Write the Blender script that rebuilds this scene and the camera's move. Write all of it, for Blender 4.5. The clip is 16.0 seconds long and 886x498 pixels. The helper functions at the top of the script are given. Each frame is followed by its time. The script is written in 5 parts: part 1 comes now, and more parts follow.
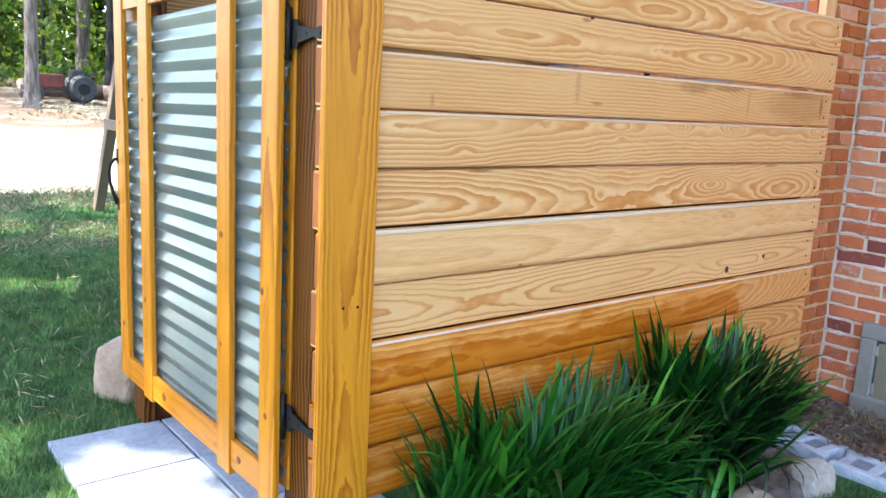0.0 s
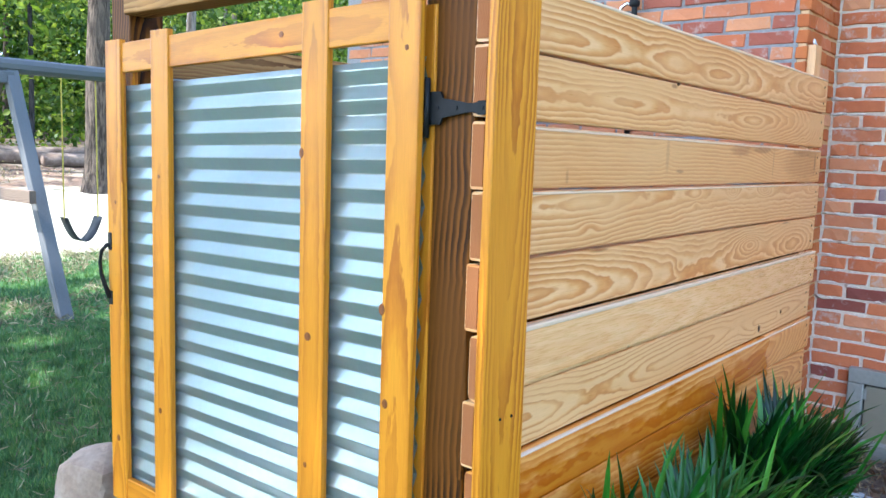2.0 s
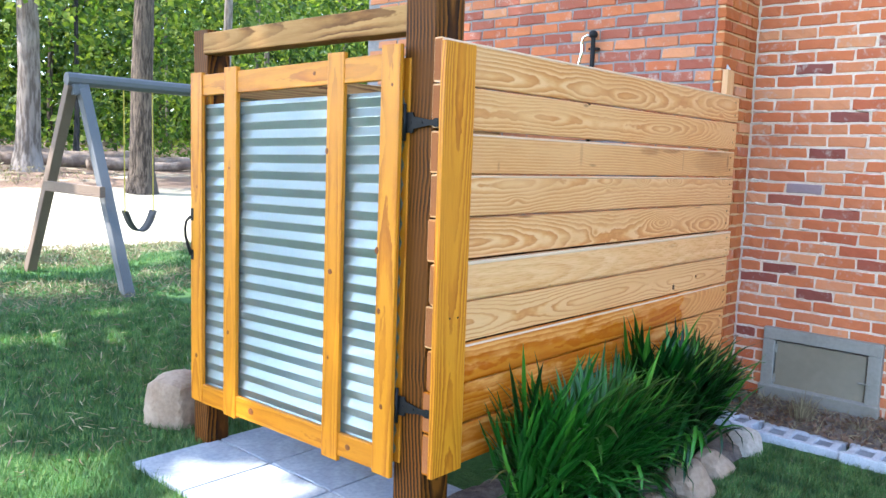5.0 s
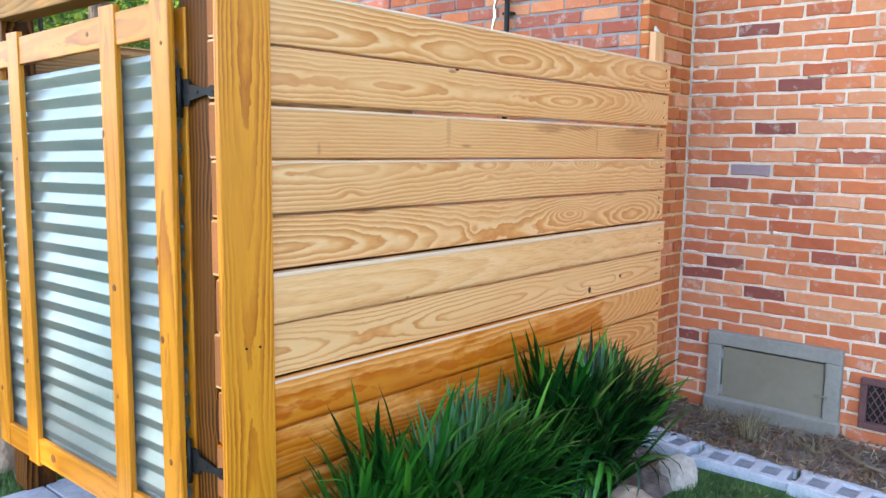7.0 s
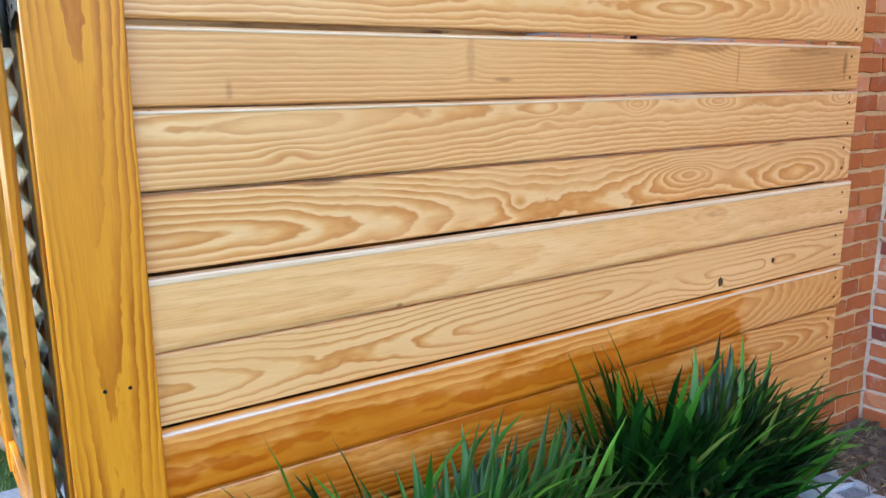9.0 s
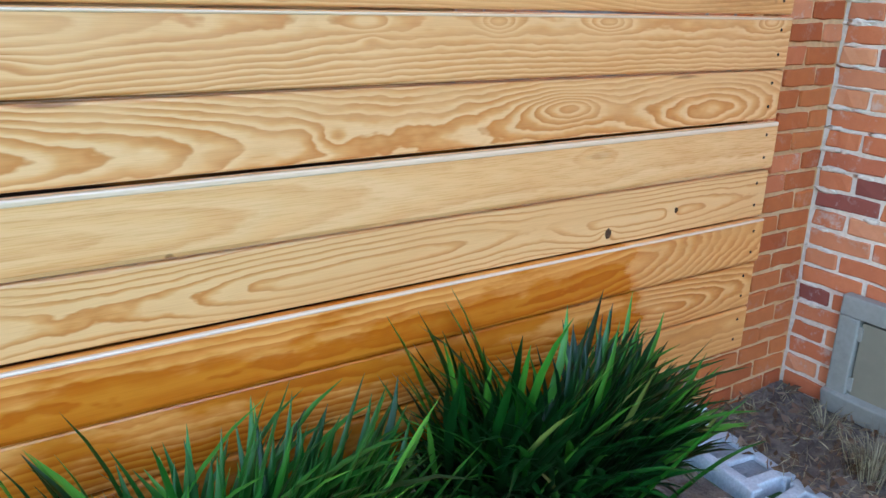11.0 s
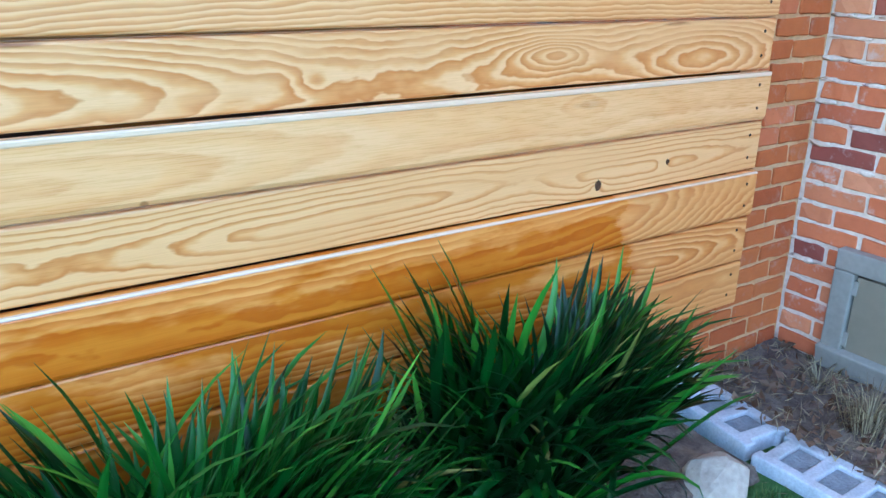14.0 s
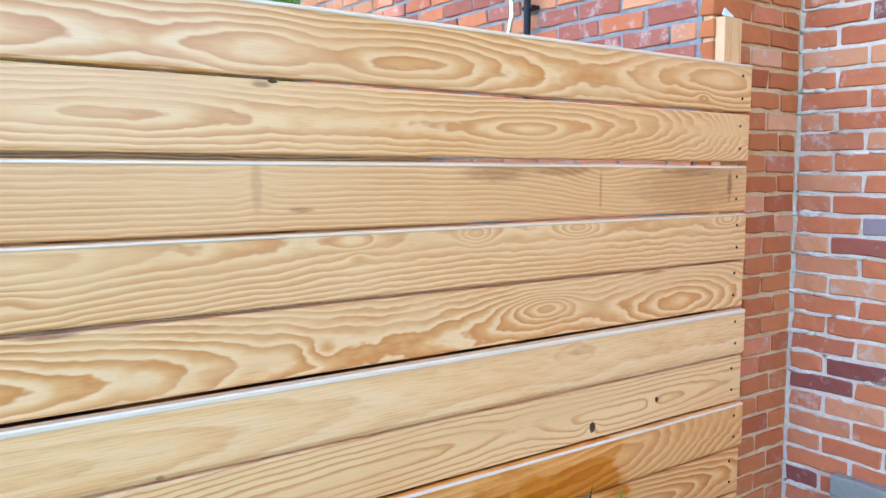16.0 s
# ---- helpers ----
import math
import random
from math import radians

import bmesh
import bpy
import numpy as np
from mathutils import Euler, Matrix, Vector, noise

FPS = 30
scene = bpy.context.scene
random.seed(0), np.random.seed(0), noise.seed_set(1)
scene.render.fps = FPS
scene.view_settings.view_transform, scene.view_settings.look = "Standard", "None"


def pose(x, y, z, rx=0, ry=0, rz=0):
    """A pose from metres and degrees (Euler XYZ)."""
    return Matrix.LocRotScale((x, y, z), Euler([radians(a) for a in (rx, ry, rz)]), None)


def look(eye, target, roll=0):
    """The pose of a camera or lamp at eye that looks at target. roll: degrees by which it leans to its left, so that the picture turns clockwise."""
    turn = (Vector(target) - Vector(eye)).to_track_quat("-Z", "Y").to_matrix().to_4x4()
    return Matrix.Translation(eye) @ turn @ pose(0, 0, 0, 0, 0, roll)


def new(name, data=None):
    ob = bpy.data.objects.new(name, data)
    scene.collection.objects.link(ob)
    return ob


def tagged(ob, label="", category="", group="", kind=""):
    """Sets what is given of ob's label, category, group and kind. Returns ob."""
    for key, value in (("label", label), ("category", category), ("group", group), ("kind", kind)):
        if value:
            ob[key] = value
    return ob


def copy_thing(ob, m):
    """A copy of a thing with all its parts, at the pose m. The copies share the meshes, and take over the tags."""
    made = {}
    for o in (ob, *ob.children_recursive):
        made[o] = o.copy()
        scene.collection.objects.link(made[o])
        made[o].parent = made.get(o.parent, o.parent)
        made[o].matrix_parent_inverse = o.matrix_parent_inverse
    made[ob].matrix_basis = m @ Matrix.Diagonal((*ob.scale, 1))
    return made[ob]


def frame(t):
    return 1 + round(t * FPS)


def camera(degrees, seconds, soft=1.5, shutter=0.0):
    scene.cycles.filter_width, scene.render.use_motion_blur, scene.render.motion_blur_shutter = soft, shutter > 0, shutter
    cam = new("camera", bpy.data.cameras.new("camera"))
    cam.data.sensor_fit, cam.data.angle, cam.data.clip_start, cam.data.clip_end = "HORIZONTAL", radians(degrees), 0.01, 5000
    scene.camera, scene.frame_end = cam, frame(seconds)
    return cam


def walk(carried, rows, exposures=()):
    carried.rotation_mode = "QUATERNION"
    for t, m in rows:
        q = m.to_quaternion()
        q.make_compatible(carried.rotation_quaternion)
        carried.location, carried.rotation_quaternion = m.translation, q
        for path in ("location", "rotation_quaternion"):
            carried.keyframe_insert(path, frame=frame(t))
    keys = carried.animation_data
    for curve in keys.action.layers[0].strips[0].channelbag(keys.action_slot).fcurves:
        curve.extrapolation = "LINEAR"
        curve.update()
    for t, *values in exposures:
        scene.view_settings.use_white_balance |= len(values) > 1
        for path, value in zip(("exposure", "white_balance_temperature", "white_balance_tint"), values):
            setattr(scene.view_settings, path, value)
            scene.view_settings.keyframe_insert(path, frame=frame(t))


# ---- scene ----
cam = camera(58.5, 16.0)
PATH = [
    (0, (-1.089, -1.625, 1.35), (0.147, -0.097, 0.981), 3.0),
    (0.5, (-1.168, -1.379, 1.353), (0.167, 0.07, 1.008), 3.8),
    (1, (-1.217, -1.176, 1.348), (0.132, 0.259, 0.999), 3.3),
    (1.5, (-1.173, -0.939, 1.337), (0.185, 0.501, 1.049), 2.0),
    (2, (-1.429, -0.954, 1.395), (0.1, 0.312, 1.154), 1.9),
    (2.5, (-1.678, -1.055, 1.414), (-0.093, 0.142, 1.177), 3.2),
    (3, (-1.853, -1.294, 1.377), (-0.236, -0.144, 1.127), 1.4),
    (3.2, (-1.904, -1.335, 1.4), (-0.327, -0.138, 1.117), 0.5),
    (5.3, (-2.069, -1.754, 1.366), (-0.597, -0.42, 1.132), 1.7),
    (5.5, (-1.993, -1.728, 1.358), (-0.501, -0.421, 1.095), -0.0),
    (6, (-1.791, -1.704, 1.345), (-0.235, -0.464, 1.136), 1.0),
    (6.5, (-1.566, -1.667, 1.356), (0.01, -0.463, 1.1), -0.6),
    (7, (-1.251, -1.707, 1.36), (0.237, -0.396, 1.104), 0.8),
    (7.5, (-1.017, -1.633, 1.354), (0.407, -0.255, 1.085), -0.0),
    (8, (-0.757, -1.528, 1.35), (0.602, -0.083, 1.096), 0.0),
    (8.2, (-0.647, -1.48, 1.356), (0.671, -0.002, 1.078), -0.5),
    (10.5, (0.079, -1.385, 1.37), (0.867, 0.33, 0.707), 2.6),
    (10.7, (0.144, -1.373, 1.362), (1.049, 0.287, 0.71), 2.4),
    (11, (0.169, -1.4, 1.359), (1.229, 0.179, 0.738), 1.8),
    (11.5, (0.223, -1.44, 1.342), (1.421, 0.045, 0.744), 0.6),
    (12, (0.236, -1.441, 1.339), (1.459, 0.027, 0.747), 1.3),
    (12.5, (0.245, -1.421, 1.35), (1.503, 0.042, 0.824), 0.9),
    (13, (0.247, -1.479, 1.381), (1.503, -0.005, 0.882), 0.5),
    (13.5, (0.234, -1.461, 1.333), (1.402, 0.029, 0.69), 0.9),
    (14, (0.202, -1.405, 1.294), (1.255, 0.155, 0.618), 1.1),
    (14.5, (0.215, -1.374, 1.343), (1.379, 0.149, 0.772), 2.6),
    (15, (0.214, -1.449, 1.408), (1.468, 0.071, 1.063), 0.7),
    (15.5, (0.189, -1.463, 1.448), (1.432, 0.093, 1.262), -0.3),
    (16, (0.126, -1.427, 1.434), (1.28, 0.195, 1.246), 0.0),
]
walk(cam, [(t, look(eye, target, roll)) for t, eye, target, roll in PATH], [(0.0, 2.8, 6150, 12), (1.0, 2.78, 5850, 10), (1.5, 2.77, 5750, 9), (2.5, 2.72, 5600, 8), (5.5, 2.77, 6000, 11), (7.0, 2.80, 6200, 12), (8.0, 2.88, 6350, 13), (10.5, 2.68, 6500, 8), (11.0, 2.79, 5950, 6), (12.5, 3.09, 5150, 8), (14.0, 3.05, 5230, 3), (15.0, 3.13, 5230, 6), (16.0, 2.97, 5350, 8)])

# ---- world, sun ----
SUN = Vector((-0.60, 0.36, 1.0)).normalized()
world = bpy.data.worlds.new("world")
scene.world = world
world.use_nodes = True
wn = world.node_tree
sky = wn.nodes.new("ShaderNodeTexSky")
sky.sky_type, sky.sun_disc = "NISHITA", False
sky.sun_elevation = math.asin(SUN.z)
sky.sun_rotation = math.atan2(SUN.x, SUN.y)
sky.air_density, sky.dust_density = 1.0, 1.5
wn.links.new(sky.outputs[0], wn.nodes["Background"].inputs[0])
wn.nodes["Background"].inputs[1].default_value = 0.15
sun = new("sun", bpy.data.lights.new("sun", "SUN"))
sun.data.energy, sun.data.angle, sun.data.color = 2.6, radians(0.55), (1.0, 0.95, 0.86)
sun.matrix_world = look(SUN * 50, (0, 0, 0))


# ---- node helper ----
class Nodes:
    def __init__(self, name):
        self.mat = bpy.data.materials.new(name)
        self.mat.use_nodes = True
        self.tree = self.mat.node_tree
        self.bsdf = self.tree.nodes["Principled BSDF"]

    def node(self, kind, **sets):
        n = self.tree.nodes.new("ShaderNode" + kind)
        for k, v in sets.items():
            setattr(n, k, v)
        return n

    def put(self, socket, v):
        if isinstance(v, bpy.types.NodeSocket):
            self.tree.links.new(v, socket)
        elif v is not None:
            if socket.type == "RGBA" and len(v) == 3:
                v = (*v, 1)
            socket.default_value = v

    def m(self, op, a, b=0.0, c=None):
        n = self.node("Math", operation=op)
        self.put(n.inputs[0], a)
        self.put(n.inputs[1], b)
        if c is not None:
            self.put(n.inputs[2], c)
        return n.outputs[0]

    def xyz(self, x, y, z):
        n = self.node("CombineXYZ")
        for i, v in enumerate((x, y, z)):
            self.put(n.inputs[i], v)
        return n.outputs[0]

    def coord(self, which="Object"):
        return self.node("TexCoord").outputs[which]

    def split(self, v):
        n = self.node("SeparateXYZ")
        self.put(n.inputs[0], v)
        return n.outputs

    def noise(self, v, scale, detail=3.0, rough=0.55):
        n = self.node("TexNoise")
        self.put(n.inputs["Vector"], v)
        n.inputs["Scale"].default_value, n.inputs["Detail"].default_value = scale, detail
        n.inputs["Roughness"].default_value = rough
        return n.outputs[0]

    def voronoi(self, v, scale, feature="F1", out="Distance"):
        n = self.node("TexVoronoi", feature=feature)
        self.put(n.inputs["Vector"], v)
        n.inputs["Scale"].default_value = scale
        return n.outputs[out]

    def ramp(self, f, *stops):
        n = self.node("ValToRGB")
        self.put(n.inputs[0], f)
        e = n.color_ramp.elements
        while len(e) < len(stops):
            e.new(0.5)
        for s, (p, c) in zip(e, stops):
            s.position = p
            s.color = (*c, 1) if len(c) == 3 else c
        return n.outputs[0]

    def mix(self, f, a, b, how="MIX"):
        n = self.node("MixRGB", blend_type=how)
        self.put(n.inputs[0], f)
        self.put(n.inputs[1], a)
        self.put(n.inputs[2], b)
        return n.outputs[0]

    def step(self, v, lo, hi):
        n = self.node("MapRange", interpolation_type="SMOOTHSTEP")
        self.put(n.inputs[0], v)
        n.inputs[1].default_value, n.inputs[2].default_value = lo, hi
        return n.outputs[0]

    def bump(self, h, strength, dist=0.01):
        n = self.node("Bump")
        n.inputs["Strength"].default_value, n.inputs["Distance"].default_value = strength, dist
        self.put(n.inputs["Height"], h)
        self.tree.links.new(n.outputs[0], self.bsdf.inputs["Normal"])

    def rand(self):
        return self.node("ObjectInfo").outputs["Random"]

    def done(self, color=None, rough=None, metal=None, spec=None):
        self.put(self.bsdf.inputs["Base Color"], color)
        self.put(self.bsdf.inputs["Roughness"], rough)
        self.put(self.bsdf.inputs["Metallic"], metal)
        self.put(self.bsdf.inputs["Specular IOR Level"], spec)
        return self.mat


# ---- materials ----
def wood(name, pale, mid, dark, freq=190.0, rough=0.5, contrast=1.0, knots=0.9, knot_size=0.022, seed=None, shift=None, wander=0.05, arch=0.09, near=0.02, eyes=0.014, ripple=0.014, rate=3.2, spec=0.5, plain=0.45, deeprate=0.75, fuzz=0.30):
    """Flat-sawn pine: growth rings cut along local X, with arches, eyes and a few knots."""
    n = Nodes(name)
    p = n.coord("Object")
    x, y, z = n.split(p)
    r = n.rand()
    if seed is not None:
        val = n.node("Value")
        val.outputs[0].default_value = seed
        r = val.outputs[0]
    xo = n.m("MULTIPLY_ADD", r, 37.0, x)
    low = n.noise(n.xyz(n.m("MULTIPLY", xo, 0.9), n.m("MULTIPLY", r, 9.0), n.m("MULTIPLY", z, 1.5)), 1.0, 1.0)
    deep = n.noise(n.xyz(n.m("MULTIPLY", xo, deeprate), n.m("MULTIPLY", r, 23.0), 3.7), 1.0, 0.5)
    fine = n.noise(n.xyz(n.m("MULTIPLY", xo, 7.0), n.m("MULTIPLY", y, 9.0), n.m("MULTIPLY", z, 34.0)), 1.0, 3.0)
    off = n.m("MULTIPLY_ADD", n.m("FRACT", n.m("MULTIPLY", r, 17.3)), 0.10, -0.05) if shift is None else shift
    zz = n.m("ADD", n.m("ADD", z, off), n.m("MULTIPLY_ADD", low, wander, -wander / 2))
    d = n.m("MULTIPLY_ADD", deep, arch, near)
    own = n.m("FRACT", n.m("MULTIPLY", r, 71.7))
    wig = n.noise(n.xyz(n.m("MULTIPLY", xo, rate), n.m("MULTIPLY", r, 3.0), n.m("MULTIPLY", z, 9.0)), 1.0, 2.5)
    zz = n.m("ADD", zz, n.m("MULTIPLY_ADD", wig, ripple, -ripple / 2))
    d = n.m("ADD", d, n.m("MULTIPLY_ADD", own, 0.03, -0.01))
    yd = n.m("ADD", d, n.m("MULTIPLY", y, 0.8))
    rad = n.m("SQRT", n.m("ADD", n.m("MULTIPLY", zz, zz), n.m("MULTIPLY", yd, yd)))
    kv = n.xyz(n.m("MULTIPLY", xo, 1.25), n.m("MULTIPLY", r, 5.0), n.m("MULTIPLY", z, 4.2))
    kd = n.voronoi(kv, 1.0)
    eye = n.m("POWER", 2.718, n.m("MULTIPLY", n.m("MULTIPLY", kd, kd), -60.0))
    rad = n.m("ADD", rad, n.m("MULTIPLY", eye, eyes))
    rad = n.m("ADD", rad, n.m("MULTIPLY_ADD", fine, 0.0060, -0.0030))
    jag = n.noise(n.xyz(n.m("MULTIPLY", xo, 26.0), n.m("MULTIPLY", y, 9.0), n.m("MULTIPLY", z, 85.0)), 1.0, 2.0)
    rad = n.m("ADD", rad, n.m("MULTIPLY_ADD", jag, 0.0036, -0.0018))
    pace = n.m("MULTIPLY_ADD", n.m("FRACT", n.m("MULTIPLY", r, 29.9)), freq * 0.7, freq * 0.75)
    ring = n.m("FRACT", n.m("MULTIPLY", rad, pace))
    band = n.ramp(ring, (0.0, pale), (0.26, pale), (0.52, mid), (0.84, dark), (0.93, dark), (1.0, pale))
    blot = n.noise(n.xyz(n.m("MULTIPLY", xo, 2.2), y, n.m("MULTIPLY", z, 7.0)), 1.0, 2.0)
    flat = n.mix(plain, pale, mid)
    keep = n.m("MULTIPLY", n.step(blot, 0.28, 0.66), n.m("MULTIPLY", n.m("MULTIPLY_ADD", own, 0.45, 0.55), contrast))
    col = n.mix(keep, flat, band)
    fibre = n.noise(n.xyz(n.m("MULTIPLY", xo, 14.0), n.m("MULTIPLY", y, 300.0), n.m("MULTIPLY", z, 520.0)), 1.0, 2.0)
    col = n.mix(fuzz, col, n.ramp(fibre, (0.25, (0.60, 0.48, 0.36)), (0.7, (1, 1, 1))), "MULTIPLY")
    tone = n.ramp(n.m("FRACT", n.m("MULTIPLY", r, 53.1)), (0.0, (0.90, 0.86, 0.80)), (0.5, (1, 1, 1)), (1.0, (0.98, 0.93, 0.88)))
    col = n.mix(1.0, col, tone, "MULTIPLY")
    spot = n.m("MULTIPLY", n.m("LESS_THAN", kd, knot_size), knots)
    col = n.mix(spot, col, (0.11, 0.045, 0.018))
    stain = n.noise(n.xyz(n.m("MULTIPLY", xo, 0.8), y, n.m("MULTIPLY", z, 3.0)), 2.2, 4.0)
    col = n.mix(n.m("MULTIPLY", n.step(stain, 0.60, 0.80), 0.30), col, (0.30, 0.24, 0.18), "MULTIPLY")
    ro = n.m("MULTIPLY_ADD", fibre, 0.12, rough - 0.06)
    n.bump(n.m("ADD", n.m("MULTIPLY", ring, 0.35), fibre), 0.22, 0.0012)
    return n.done(col, ro, 0.0, spec)


PINE = wood("raw_pine", (0.80, 0.49, 0.24), (0.70, 0.35, 0.13), (0.55, 0.21, 0.06), rough=0.40)
TONES = ((0.82, 0.485, 0.225), (0.705, 0.330, 0.105), (0.58, 0.220, 0.053))
PALE_TONES = ((0.82, 0.485, 0.225), (0.77, 0.40, 0.145), (0.66, 0.29, 0.085))
MID_X = 1.06          # middle of the fence boards along the fence


def figured(name, tones, depth, axis, freq, knots=(), marks=(), tight=3.0, contrast=0.9, line=0.0, wob=0.010, rough=0.30, tone=(1, 1, 1), soak=None, fuzz=0.22, seed=0.0):
    """A flat-sawn board: rings round a pith that lies `depth` behind the face and `axis` above its middle, both by place along the fence.
    knots: place, height, push on the rings, half length, half height. marks: the same for grey or brown stains."""
    n = Nodes(name)
    x, y, z = n.split(n.coord("Object"))
    u = n.m("MULTIPLY_ADD", x, 0.4, 0.5)

    def along(points, lo, hi):
        f = n.node("ValToRGB")
        n.put(f.inputs[0], u)
        f.color_ramp.interpolation = "CARDINAL"
        e = f.color_ramp.elements
        while len(e) < len(points):
            e.new(0.5)
        for q, (px, v) in zip(e, points):
            w = (v - lo) / (hi - lo)
            q.position, q.color = (px - MID_X) * 0.4 + 0.5, (w, w, w, 1)
        return n.m("MULTIPLY_ADD", f.outputs[0], hi - lo, lo)

    def bell(px, pz, rx, rz):
        ax = n.m("MULTIPLY", n.m("SUBTRACT", x, px - MID_X), 1 / rx)
        az = n.m("MULTIPLY", n.m("SUBTRACT", z, pz), 1 / rz)
        return n.m("POWER", 2.718, n.m("MULTIPLY", n.m("ADD", n.m("MULTIPLY", ax, ax), n.m("MULTIPLY", az, az)), -1.0))

    xs = n.m("ADD", x, seed * 10)
    sway = n.noise(n.xyz(n.m("MULTIPLY", xs, 3.0), seed, n.m("MULTIPLY", z, 8.0)), 1.0, 2.0)
    curl = n.noise(n.xyz(n.m("MULTIPLY", xs, 11.0), seed, n.m("MULTIPLY", z, 26.0)), 1.0, 2.0)
    fine = n.noise(n.xyz(n.m("MULTIPLY", xs, 24.0), seed, n.m("MULTIPLY", z, 90.0)), 1.0, 2.0)
    dz = n.m("SUBTRACT", z, along(axis, -0.3, 0.3))
    dz = n.m("ADD", dz, n.m("MULTIPLY_ADD", sway, wob * 1.5, -wob * 0.75))
    d = n.m("ADD", n.m("ADD", along(depth, 0.0, 0.3), n.m("MULTIPLY", y, 0.5)), n.m("MULTIPLY_ADD", curl, wob * 1.3, -wob * 0.65))
    g = n.m("SQRT", n.m("ADD", n.m("MULTIPLY", dz, dz), n.m("MULTIPLY", d, d)))
    for (px, pz, push, rx, rz) in knots:
        g = n.m("MULTIPLY_ADD", bell(px, pz, rx, rz), push, g)
    g = n.m("ADD", g, n.m("MULTIPLY_ADD", curl, 0.004, -0.002))
    g = n.m("ADD", g, n.m("MULTIPLY_ADD", fine, 0.0032, -0.0016))
    ring = n.m("FRACT", n.m("MULTIPLY", n.m("MULTIPLY", g, freq), n.m("MULTIPLY_ADD", g, tight, 1.0)))
    pale, mid, dark = tones
    band = n.ramp(ring, (0.0, pale), (0.16 + 0.50 * line, pale), (0.46 + 0.34 * line, mid), (0.80 + 0.08 * line, dark), (0.88 + 0.05 * line, dark), (1.0, pale))
    blot = n.noise(n.xyz(n.m("MULTIPLY", xs, 2.2), y, n.m("MULTIPLY", z, 9.0)), 1.0, 3.0)
    flat = n.mix(0.40, pale, mid)
    col = n.mix(n.m("MULTIPLY", n.step(blot, 0.22, 0.60), contrast), flat, band)
    warm = n.noise(n.xyz(n.m("MULTIPLY", xs, 1.3), y, n.m("MULTIPLY", z, 5.0)), 1.0, 4.0, 0.6)
    col = n.mix(n.m("MULTIPLY", n.step(warm, 0.42, 0.70), 0.45), col, n.mix(1.0, col, (0.90, 0.78, 0.62), "MULTIPLY"))
    fibre = n.noise(n.xyz(n.m("MULTIPLY", xs, 14.0), n.m("MULTIPLY", y, 300.0), n.m("MULTIPLY", z, 520.0)), 1.0, 2.0)
    col = n.mix(fuzz, col, n.ramp(fibre, (0.25, (0.60, 0.48, 0.36)), (0.7, (1, 1, 1))), "MULTIPLY")
    col = n.mix(1.0, col, tone, "MULTIPLY")
    for (px, pz, push, rx, rz) in marks:
        ragged = n.m("MULTIPLY", bell(px, pz, rx, rz), n.m("MULTIPLY_ADD", fine, 1.6, 0.2))
        col = n.mix(n.m("MULTIPLY", n.step(ragged, 0.15, 0.85), push), col, (0.42, 0.32, 0.24), "MULTIPLY")
    ro = n.m("MULTIPLY_ADD", fibre, 0.12, rough - 0.06)
    if soak:
        edge = n.noise(n.xyz(n.m("MULTIPLY", x, 5.0), 0.0, n.m("MULTIPLY", z, 12.0)), 1.0, 3.0)
        reach = n.m("SUBTRACT", n.m("MULTIPLY_ADD", edge, 0.26, soak[0] - MID_X - 0.13), n.m("MULTIPLY", z, soak[1]))
        w = n.m("SUBTRACT", 1.0, n.step(n.m("SUBTRACT", x, reach), -0.02, 0.05))
        cloud = n.noise(n.xyz(n.m("MULTIPLY", x, 4.2), seed, n.m("MULTIPLY", z, 14.0)), 1.0, 4.0, 0.6)
        dryer = n.step(n.m("MULTIPLY_ADD", z, soak[2], cloud), 0.47, 0.68)
        soaked = n.mix(dryer, (0.74, 0.42, 0.070), (1.0, 0.78, 0.44))
        streak = n.noise(n.xyz(n.m("MULTIPLY", x, 1.6), seed, n.m("MULTIPLY", z, 46.0)), 1.0, 3.0)
        soaked = n.mix(n.m("MULTIPLY", n.step(streak, 0.46, 0.70), 0.45), soaked, (0.66, 0.33, 0.045))
        col = n.mix(w, n.mix(1.0, col, (0.94, 0.80, 0.60), "MULTIPLY"), n.mix(1.0, col, soaked, "MULTIPLY"))
        ro = n.m("SUBTRACT", ro, n.m("MULTIPLY", w, 0.16))
    n.bump(n.m("ADD", n.m("MULTIPLY", ring, 0.35), fibre), 0.20, 0.0012)
    return n.done(col, ro, 0.0, 0.5)


